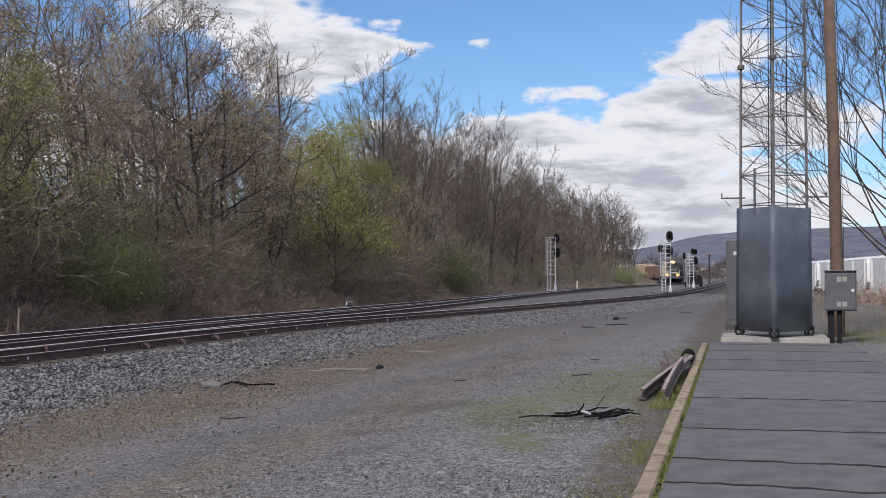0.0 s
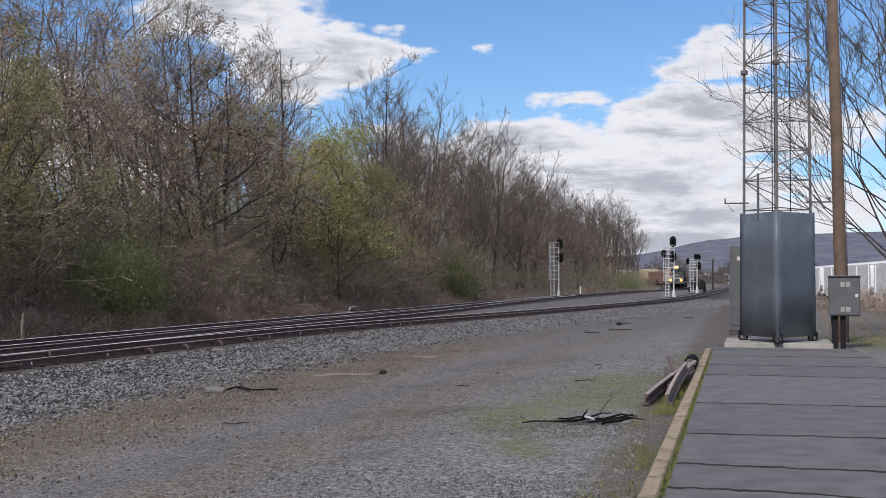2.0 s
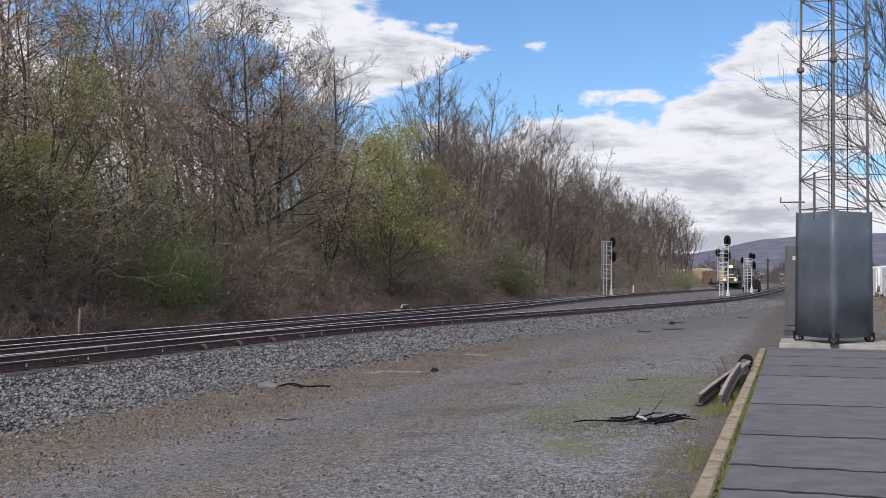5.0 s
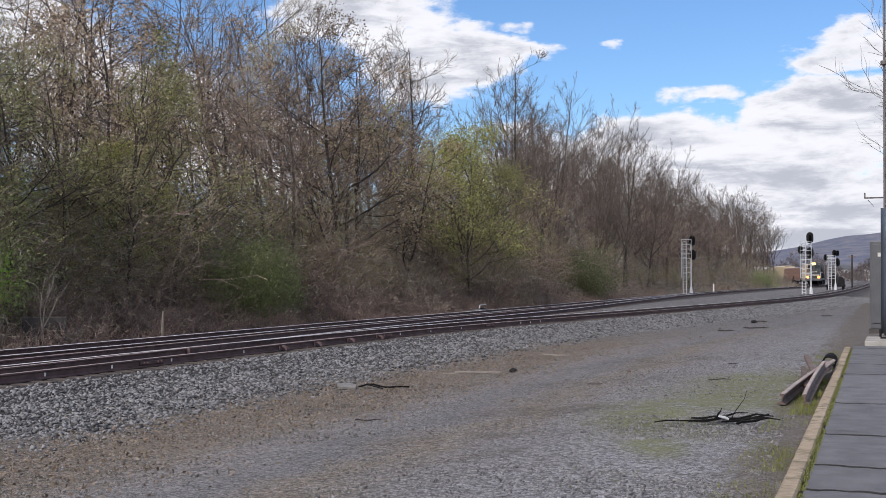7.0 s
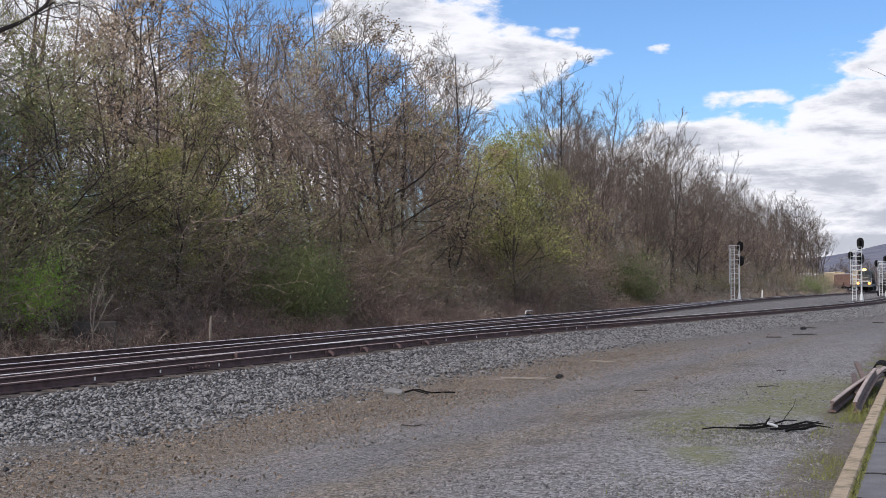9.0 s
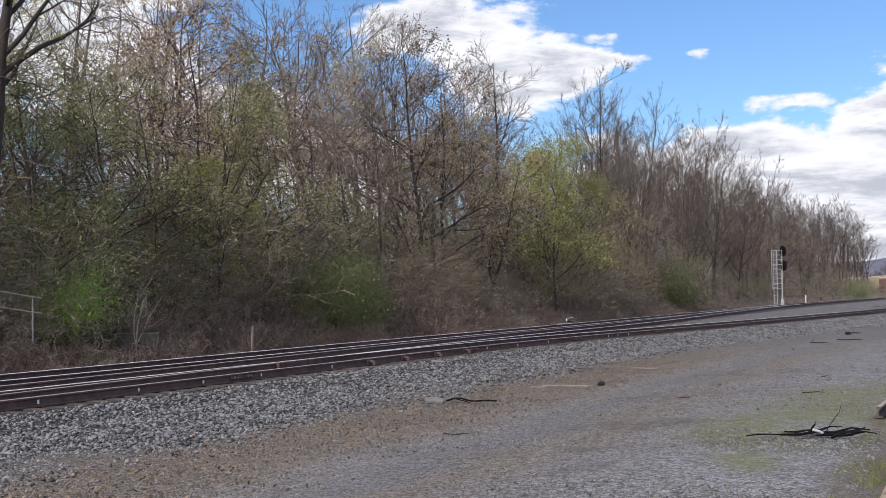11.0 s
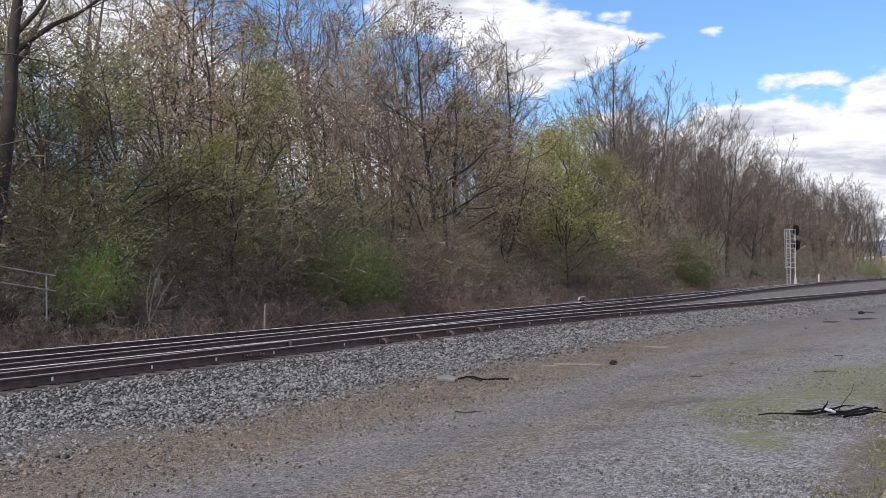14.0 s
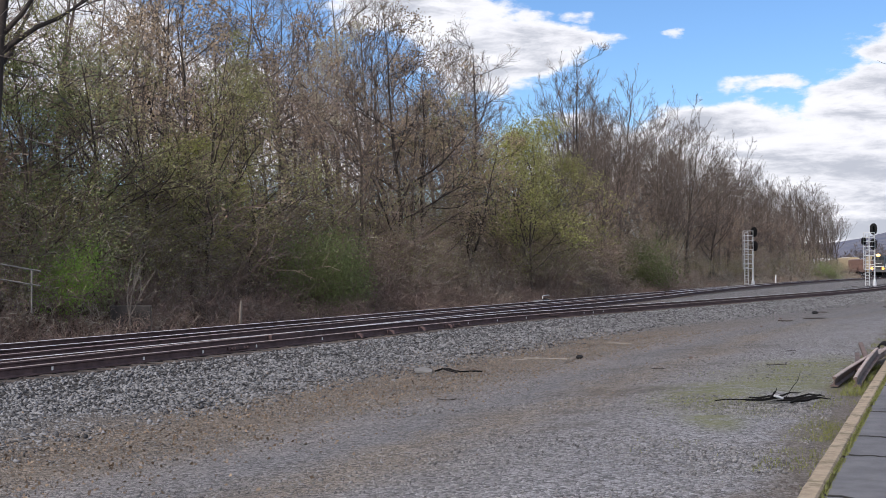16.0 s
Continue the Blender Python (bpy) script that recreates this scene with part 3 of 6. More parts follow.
def build_platform():
    rng = random.Random(4)
    plat = thing("asphalt_platform", "worn dark asphalt walkway with open cracks across", "platform", kind="structure")
    plat.matrix_world = PLAT
    part("bed", Shape().box(0.16, -8, -0.35, 3.55, 31.55, -0.10).mesh("bed", CRACKDARK), plat, "dark bed with crack shade in its colour")
    cuts = [-8.0, -3.6, 0.2, 3.1, 5.6, 8.1, 10.25, 11.6, 13.85, 17.25, 22.4, 25.0, 27.9, 30.4, 31.5]
    edges = []
    for c in cuts:
        skew = rng.uniform(-0.10, 0.03)
        ph = rng.uniform(0, 99)
        edges.append([(x, c + skew * (x - 0.3) + 0.06 * noise.noise(Vector((x * 1.7, ph, 0))) + 0.07 * noise.noise(Vector((x * 5, ph, 3))) + 0.03 * noise.noise(Vector((x * 14, ph, 5)))) for x in np.linspace(0.185, 3.5, 60)])
    for e0, e1 in zip(edges, edges[1:]):
        g = rng.uniform(0.026, 0.046) + 0.0012 * max(0, e0[0][1] - 8)
        s, n = Shape(), len(e0)
        mid = sum(p[1] for p in e0 + e1) / (2 * n)
        for z, inset in ((-0.12, 0.0), (-0.006, 0.0), (0.0, 0.006)):
            for x, y in e0:
                s.v.append(Vector((x, y + g * (0.9 + 1.1 * noise.noise(Vector((x * 3, y, 8)))) + inset, z)))
            for x, y in e1:
                s.v.append(Vector((x, y - g - inset, z)))
        for i in range(n - 1):
            s.face(4 * n + i, 4 * n + i + 1, 5 * n + i + 1, 5 * n + i)
            for k in (0, 1):
                s.face(2 * k * n + i, 2 * k * n + i + 1, 2 * (k + 1) * n + i + 1, 2 * (k + 1) * n + i)
                s.face((2 * k + 3) * n + i, (2 * k + 3) * n + i + 1, (2 * k + 1) * n + i + 1, (2 * k + 1) * n + i)
        me = s.mesh("asphalt_panel", ASPHALT, CRACKDARK)
        # panel sides and bevels painted near black as shade in the cracks
        for f in me.polygons:
            f.material_index = 1 if abs(f.normal.z) < 0.9 else 0
        part("asphalt_panel", me, plat)
    # kerb of long worn concrete pieces
    y = -8.0
    while y < 30.3:
        y1 = min(y + rng.uniform(2.2, 3.2), 30.7)
        s, n = Shape(), 14
        for i in range(n + 1):
            t = y + 0.01 + (y1 - y - 0.02) * i / n
            a, b = 0.006 * noise.noise(Vector((t * 2.3, 1, 0))), 0.007 * noise.noise(Vector((t * 2.1, 7, 0)))
            dz = 0.006 * noise.noise(Vector((t * 1.3, 3, 0)))
            for x, z in ((0.0 + a, -0.35), (0.0 + a, 0.0 + dz), (0.018 + a, 0.018 + dz), (0.130 + b, 0.02 + dz), (0.145 + b, 0.0), (0.145 + b, -0.3)):
                s.v.append(Vector((x, t, z)))
        for i in range(n):
            for k in range(5):
                s.face(i * 6 + k, i * 6 + k + 1, i * 6 + k + 7, i * 6 + k + 6)
        s.face(*reversed(range(6)))
        s.face(*range(n * 6, n * 6 + 6))
        part("kerb_stone", s.mesh("kerb_stone", CURB), plat, "tan weathered concrete kerb")
        y = y1


build_platform()


# ---- radio tower ----
TOWER = (8.41, 31.6, 0.09)


def strut(p, q, r, n=5):
    return Shape().tube([p, q], [r, r], n)


def build_tower():
    pad = solid("concrete_pad", Shape().box(-1.18, -1.10, -0.3, 1.42, 1.5, 0.09).mesh("concrete_pad", PADCONCRETE, bevel=0.02), "pale concrete pad under the radio tower", "pad", pose(8.32, 31.75, 0, 0, 0, -14.0))
    t = thing("radio_tower", "three-legged lattice radio tower with galvanised climb guard", "tower", TOWER, -14.9)
    R, top = 0.98, 17.0
    corners = [Vector((R * math.sin(a), -R * math.cos(a), 0)) for a in (0, 2 * math.pi / 3, 4 * math.pi / 3)]
    taper = lambda c, z: Vector((c.x * (1 - z * 0.008), c.y * (1 - z * 0.008), z))
    for i, c in enumerate(corners):
        leg = part("leg", Shape().tube([taper(c, 0.02), taper(c, top)], [0.036, 0.030], 8).mesh("leg", TOWERSTEEL), t)
        for z in (6.95, 13.0):
            p = taper(c, z)
            part("flange", Shape().tube([p - Vector((0, 0, 0.06)), p + Vector((0, 0, 0.06))], [0.095, 0.095], 8).mesh("flange", TOWERSTEEL, bevel=0.02), leg)
        p = c * 1.02
        part("foot", Shape().box(p.x - 0.10, p.y - 0.10, 0, p.x + 0.10, p.y + 0.10, 0.04).box(p.x - 0.13, p.y - 0.03, 0.04, p.x - 0.07, p.y + 0.03, 0.24).box(p.x + 0.07, p.y - 0.03, 0.04, p.x + 0.13, p.y + 0.03, 0.24).mesh("foot", BLACK, bevel=0.008), leg)
    step, z, flip = 0.765, 3.35, 0
    brace = TOWERSTEEL
    while z < top - step:
        for i in range(3):
            a, b = corners[i], corners[(i + 1) % 3]
            part("cross_bar", strut(taper(a, z), taper(b, z), 0.014).mesh("cross_bar", brace), t)
            lo, hi = (a, b) if (flip + i) % 2 else (b, a)
            part("diagonal_brace", strut(taper(lo, z), taper(hi, z + step), 0.014).mesh("diagonal_brace", brace), t)
        z += step
        flip += 1
    # climb guard: three bent sheets with rolled seams
    for i in range(3):
        a, b = corners[i] * 1.09, corners[(i + 1) % 3] * 1.09
        out = ((a + b) / 2).normalized() * 0.012
        s = Shape()
        for k in range(9):
            p = a.lerp(b, k / 8)
            for zz in (0.13, 1.2, 2.3, 3.29 - 0.10 * (0 if k in (0, 8) else 0.4)):
                q = p + out * (1 + 0.9 * noise.noise(Vector((k * 1.1, zz * 0.9, i))))
                s.v.append(Vector((q.x * (1.02 - zz * 0.008), q.y * (1.02 - zz * 0.008), zz)))
        for k in range(8):
            for j in range(3):
                s.face(k * 4 + j, (k + 1) * 4 + j, (k + 1) * 4 + j + 1, k * 4 + j + 1)
        me = s.mesh("guard_panel", GALV, smooth=True)
        panel = part("guard_panel", me, t, "dull galvanised steel sheet")
        mod = panel.modifiers.new("thickness", "SOLIDIFY")
        mod.thickness = 0.006
        part("seam", Shape().tube([taper(corners[i] * 1.105, 0.13), taper(corners[i] * 1.105, 3.27)], [0.011, 0.011], 6).mesh("seam", GALV), panel)
    # feed lines, whip antenna and side arms
    for dx in (-0.11, -0.05, 0.33):
        part("cable", Shape().tube([(dx, -0.45, 0.3), (dx, -0.44, 9), (dx * 0.9, -0.4, top - 0.3)], [0.013] * 3, 5).mesh("cable", BLACK), t)
    part("whip_antenna", Shape().tube([(-0.46, -0.3, 3.1), (-0.46, -0.3, 4.25)], [0.03, 0.03], 8).mesh("whip_antenna", GREYPAINT), t)
    for sgn, c in ((-1, corners[2]), (1, corners[1])):
        p = taper(c, 3.55)
        arm = part("side_arm", Shape().tube([p - Vector((sgn * 0.12, 0, 0)), p + Vector((sgn * 0.50, 0, 0.0))], [0.02, 0.02], 6).tube([p + Vector((sgn * 0.48, 0, -0.02)), p + Vector((sgn * 0.48, 0, 0.13))], [0.02, 0.02], 6).mesh("side_arm", TOWERSTEEL), t)
    part("cable_loop", Shape().tube([Vector((-0.85 - 0.48, 0.49, 3.5)) + Vector((0.14 * math.sin(k * 0.5) + 0.1, 0, -0.17 * math.sin(k * 0.5))) for k in range(7)], [0.008] * 7, 4).mesh("cable_loop", BLACK), t)


build_tower()


def build_equipment():
    c = thing("equipment_cabinet", "tall grey metal equipment cabinet behind the tower", "cabinet", (9.26, 38.3, level(9.26, 38.3) + 0.05), -13)
    part("body", Shape().box(-0.52, -0.35, 0.08, 0.52, 0.35, 2.68).mesh("body", GREYPAINT, bevel=0.02), c)
    part("door", Shape().box(-0.46, -0.375, 0.25, 0.46, -0.35, 2.58).mesh("door", GREYPAINT, bevel=0.008), c)
    part("label_plate", Shape().box(-0.30, -0.382, 2.22, -0.19, -0.376, 2.34).mesh("label_plate", CONCRETE), c, "small white label plate")
    part("plinth", Shape().box(-0.56, -0.4, -0.1, 0.56, 0.4, 0.08).mesh("plinth", OLDCONCRETE, bevel=0.01), c)
    b = thing("meter_box", "grey metal meter box on steel posts beside the pole", "electrical box", (9.78, 30.6, level(9.78, 30.6)), -16)
    z = 0.79
    part("body", Shape().box(-0.37, -0.16, z, 0.37, 0.16, z + 0.97).mesh("body", GREYPAINT, bevel=0.015), b)
    part("door", Shape().box(-0.345, -0.185, z + 0.03, 0.345, -0.162, z + 0.92).mesh("door", GREYPAINT, bevel=0.008), b)
    part("rain_hood", Shape().box(-0.39, -0.21, z + 0.97, 0.39, 0.18, z + 0.995).mesh("rain_hood", GREYPAINT, bevel=0.006), b)
    part("latch", Shape().box(0.25, -0.205, z + 0.46, 0.32, -0.186, z + 0.54).mesh("latch", ALUMINIUM, bevel=0.006), b, "bright latch")
    for x in (-0.09, 0.04):
        for zz in (z + 0.11, z + 0.72):
            part("sticker", Shape().box(x, -0.189, zz, x + 0.10, -0.186, zz + 0.12).mesh("sticker", PADCONCRETE), b, "small pale sticker")
    for x in (-0.21, -0.03):
        part("post", Shape().box(x - 0.065, -0.05, -0.25, x + 0.065, 0.05, z).mesh("post", BLACK, bevel=0.006), b)
    part("conduit", Shape().tube([(-0.28, 0, -0.2), (-0.28, 0, 0.5), (-0.3, 0.02, z)], [0.02] * 3, 6).mesh("conduit", BLACK), b)
    p = thing("utility_pole", "weathered brown wooden utility pole, leaning slightly", "utility pole", (10.62, 33.4, level(10.62, 33.4)))
    part("pole", Shape().tube([(0, 0, -0.5), (-0.02, 0, 1), (-0.10, 0, 5), (-0.28, 0, 12)], [0.18, 0.175, 0.16, 0.14], 14).mesh("pole", POLEWOOD, smooth=True), p)
    part("ground_wire", Shape().tube([(0.13, -0.12, 0), (0.10, -0.12, 3), (0.03, -0.115, 6), (-0.12, -0.11, 12)], [0.008] * 4, 4).mesh("ground_wire", BLACK), p)


build_equipment()


# ---- trees ----
def grow(shape, rng, p, d, length, r, depth, twigs, spread=0.7, lift=0.12, wiggle=0.16, kids=(3, 5), sides=5, ends=None, least=0.008):
    """One limb with its side limbs; thin twigs go into their own shape."""
    n = 5 if depth >= 2 else 2 + depth
    pts, radii, q = [p.copy()], [r], p.copy()
    dirs = []
    for i in range(n):
        d = (d + Vector((rng.gauss(0, wiggle), rng.gauss(0, wiggle), rng.gauss(lift, wiggle * 0.6)))).normalized()
        q = q + d * (length / n)
        pts.append(q.copy())
        radii.append(r * (1 - 0.78 * (i + 1) / n) + 0.004)
        dirs.append(d.copy())
    if depth:
        shape.tube(pts, radii, sides if depth >= 2 else 3, cap=False)
    else:
        w = (pts[-1] - pts[0]).cross(Vector((rng.gauss(0, 1), rng.gauss(0, 1), rng.gauss(0, 1)))).normalized() * 0.8
        b = len(shape.v)
        shape.v += [pts[0] + w * radii[0], pts[0] - w * radii[0], pts[1] - w * radii[1], pts[1] + w * radii[1], pts[2]]
        shape.face(b, b + 1, b + 2, b + 3)
        shape.face(b + 3, b + 2, b + 4)
    if ends is not None and depth <= 1:
        ends.extend(pts[1:])
    if depth == 0:
        return
    count = rng.randint(*kids)
    for k in range(count):
        f = rng.uniform(0.28, 1.0) if depth < 3 else rng.uniform(0.3, 1.0)
        i = min(n - 1, int(f * n))
        at = pts[i].lerp(pts[i + 1], f * n - i)
        axis = dirs[i].orthogonal().normalized()
        axis.rotate(Matrix.Rotation(rng.uniform(0, 2 * math.pi), 3, dirs[i]))
        nd = (dirs[i] + axis * rng.uniform(spread * 0.6, spread * 1.4)).normalized()
        target = twigs if depth <= 1 else shape
        grow(target, rng, at, nd, length * rng.uniform(0.42, 0.68) * (1.15 - 0.4 * f), max(least, radii[i] * rng.uniform(0.42, 0.62)), depth - 1, twigs, spread, lift, wiggle * 1.15, kids, max(3, sides - 1), ends, least)


def scatter_leaves(shape, rng, points, count, size, spread):
    for _ in range(count):
        c = rng.choice(points) + Vector((rng.gauss(0, spread), rng.gauss(0, spread), rng.gauss(0, spread)))
        a = Vector((rng.gauss(0, 1), rng.gauss(0, 1), rng.gauss(0, 1))).normalized()
        b = a.orthogonal().normalized()
        s = size * rng.uniform(0.6, 1.4)
        i = len(shape.v)
        shape.v += [c - a * s, c + b * s * 0.55, c + a * s, c - b * s * 0.55]
        shape.face(i, i + 1, i + 2, i + 3)


def tree_model(seed, tall, bark, label, leaf=None, leaves=0, leaf_size=0.05, lean=0.0, bare=0.35, limbs=11, depth=3, kids=(3, 5), spread=0.7, twig=None, vine=0, radius=None, limb_length=0.34, leaf_spread=0.16, least=0.008, lift=0.05):
    rng = random.Random(seed)
    trunk, twigs, ends = Shape(), Shape(), []
    n, r0 = 9, radius or tall * 0.0115
    pts, radii, d, p = [Vector((0, 0, -0.5))], [r0 * 1.25], Vector((lean, lean * 0.3, 1)).normalized(), Vector((0, 0, -0.5))
    for i in range(n):
        d = (d + Vector((rng.gauss(0, 0.07), rng.gauss(0, 0.07), 0.08))).normalized()
        p = p + d * ((tall + 0.5) / n)
        pts.append(p.copy())
        radii.append(r0 * (1 - 0.90 * (i + 1) / n))
    trunk.tube(pts, radii, 7, cap=False)
    for k in range(limbs):
        f = bare + (1 - bare) * (k + rng.random()) / limbs
        i = min(n - 1, int(f * n))
        at = pts[i].lerp(pts[i + 1], f * n - i)
        a = rng.uniform(0, 2 * math.pi)
        out = Vector((math.cos(a), math.sin(a), rng.uniform(0.35, 1.15))).normalized()
        grow(trunk, rng, at, out, tall * limb_length * (1.25 - 0.8 * f) * rng.uniform(0.7, 1.15), max(0.012, radii[i] * rng.uniform(0.35, 0.6)), depth, twigs, spread, lift, ends=ends, kids=kids, least=least)
    t = thing("tree", label, "tree")
    part("trunk", trunk.mesh("trunk", bark, smooth=True), t)
    part("crown", twigs.mesh("crown", twig or TWIG), t, "fine bare twigs")
    if leaf and leaves:
        s = Shape()
        scatter_leaves(s, rng, ends, leaves, leaf_size, leaf_spread)
        part("foliage", s.mesh("foliage", leaf), t, "sparse young leaves")
    if vine:
        s = Shape()
        for _ in range(vine):
            f = rng.uniform(0.15, 0.95)
            i = min(n - 1, int(f * n))
            c = pts[i].lerp(pts[i + 1], f * n - i)
            a, l = rng.uniform(0, 6.28), rng.uniform(0.3, 0.9)
            q = c + Vector((math.cos(a) * l, math.sin(a) * l, rng.uniform(-0.9, 0.2)))
            s.tube([c, c.lerp(q, 0.5) + Vector((0, 0, 0.15)), q], [0.018, 0.012, 0.005], 3, cap=False)
        part("vine", s.mesh("vine", DARKBARK), t, "dark hanging vines")
    return t


def shrub_model(seed, wide, tall, stems, label, twig, leaf=None, leaves=0, leaf_size=0.04, kids=(3, 5), arch=0.0, leaf_spread=0.12):
    rng = random.Random(seed)
    stem, twigs, ends = Shape(), Shape(), []
    for _ in range(stems):
        a, rr = rng.uniform(0, 6.28), wide * 0.33 * math.sqrt(rng.random())
        d = Vector((math.cos(a) * rng.uniform(0.1, 0.7), math.sin(a) * rng.uniform(0.1, 0.7), 1)).normalized()
        grow(stem, rng, Vector((math.cos(a) * rr, math.sin(a) * rr, -0.15)), d, tall * rng.uniform(0.55, 1.0), 0.004 + tall * 0.0017, 2, twigs, 0.95, 0.03 - arch, 0.30, kids, 3, ends)
    t = thing("shrub", label, "shrub")
    part("stem", stem.mesh("stem", BRUSHTWIG), t)
    part("crown", twigs.mesh("crown", twig), t, "tangle of fine twigs")
    if leaf and leaves:
        s = Shape()
        scatter_leaves(s, rng, ends, leaves, leaf_size, leaf_spread)
        part("foliage", s.mesh("foliage", leaf), t, "small young leaves")
    return t


def plant(model, x, y, size=1.0, turn=0.0, group="", wide=1.0, label=""):
    m = pose(x, y, level(x, y) - 0.05, 0, 0, turn)
    ob = copy_thing(model, m)
    ob.scale = (size * wide, size * wide, size)
    if group:
        ob["group"] = group
    if label:
        ob["label"] = label
    return ob


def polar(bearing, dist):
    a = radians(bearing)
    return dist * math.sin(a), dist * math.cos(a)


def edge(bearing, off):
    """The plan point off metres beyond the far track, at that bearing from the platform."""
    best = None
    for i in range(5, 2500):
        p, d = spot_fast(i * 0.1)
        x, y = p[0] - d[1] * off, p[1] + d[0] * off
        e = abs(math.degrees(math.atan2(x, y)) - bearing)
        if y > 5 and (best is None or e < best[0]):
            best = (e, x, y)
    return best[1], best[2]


def spot_fast(y):
    x = float(np.interp(y, EDGE_Y, EDGE_X))
    s = float(np.interp(y + 1, EDGE_Y, EDGE_X) - np.interp(y - 1, EDGE_Y, EDGE_X)) / 2
    n = math.hypot(1, s)
    return (x, y), (s / n, 1 / n)


EDGE_Y = np.array([p.y for p in TRACK_B if p.y < 330])
EDGE_X = np.array([p.x for p in TRACK_B if p.y < 330])


# ---- signals ----
def build_signal(at, turn, tall, heads, label, cage=True):
    s = thing("railway_signal", label, "railway signal", at, turn, group="trackside signals")
    part("base", Shape().tube([(0, 0, -0.2), (0, 0, 0.35), (0, 0, 0.8)], [0.24, 0.20, 0.10], 8).mesh("base", ALUMINIUM), s)
    part("mast", Shape().tube([(0, 0, 0.0), (0, 0, tall)], [0.085, 0.075], 10).mesh("mast", ALUMINIUM), s)
    ladder = part("ladder", Shape().tube([(-0.95, 0.1, -0.1), (-0.95, 0.1, tall - 0.4)], [0.055] * 2, 5).tube([(-0.55, 0.1, -0.1), (-0.55, 0.1, tall - 0.4)], [0.055] * 2, 5).mesh("ladder", ALUMINIUM), s)
    n = int(tall / 0.32)
    rung = Shape().tube([(-0.95, 0.1, 0), (-0.55, 0.1, 0)], [0.036] * 2, 4).mesh("rung", ALUMINIUM)
    for i in range(n):
        part("rung", rung, ladder, m=pose(0, 0, 0.2 + i * 0.32))
    bars = 8
    for k in range(bars + 1):
        z = tall * 0.30 + (tall * 0.70 - 0.15) * k / bars
        deep = 0.3 if k % 3 == 0 else -0.18
        part("platform_bar", Shape().box(-1.15, -0.28, z, 0.08, deep, z + 0.06).mesh("platform_bar", ALUMINIUM), s)
    for x in (-1.12, -0.55, 0.05):
        part("cage_bar", Shape().tube([(x, -0.25, tall * 0.30), (x, -0.25, tall - 0.10)], [0.04] * 2, 5).mesh("cage_bar", ALUMINIUM), s)
    for hx, hz, r in heads:
        outline = [(r * math.cos(a) * 0.82, r * math.sin(a) + (0.35 * r if math.sin(a) > 0 else -0.35 * r)) for a in np.linspace(0, 2 * math.pi, 24, endpoint=False)]
        head = part("signal_head", Shape().prism(outline, -0.03, 0.03, pose(hx, -0.2, hz, 90)).mesh("signal_head", BLACK), s, "black oval signal target")
        part("lamp_box", Shape().box(hx - 0.17, -0.17, hz - 0.35, hx + 0.17, 0.15, hz + 0.35).mesh("lamp_box", BLACK, bevel=0.02), head)
        for dz in (-0.24, 0.0, 0.24):
            part("visor", Shape().tube([(hx, -0.22, hz + dz), (hx, -0.45, hz + dz)], [0.11, 0.12], 8, cap=False).mesh("visor", BLACK), head)
        part("bracket", Shape().tube([(0, 0, hz), (hx, -0.05, hz)], [0.04] * 2, 5).mesh("bracket", ALUMINIUM), s)
    return s


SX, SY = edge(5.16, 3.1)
build_signal((SX, SY, level(SX, SY) + 0.2), -8, 6.6, ((0.16, 6.35, 0.45), (0.22, 4.65, 0.45)), "two-head railway signal mast with aluminium ladder")
build_signal((25.9, 141.6, -0.3), -10, 6.0, ((-0.08, 6.28, 0.47), (-0.08, 4.6, 0.47), (-1.12, 4.95, 0.33)), "three-head railway signal mast with ladder and platform")
build_signal((36.6, 181.6, -0.12), -10, 4.9, ((-0.12, 5.1, 0.36), (0.25, 3.8, 0.45), (-1.3, 4.5, 0.34), (0.3, 5.1, 0.3)), "smaller railway signal mast in the distance")



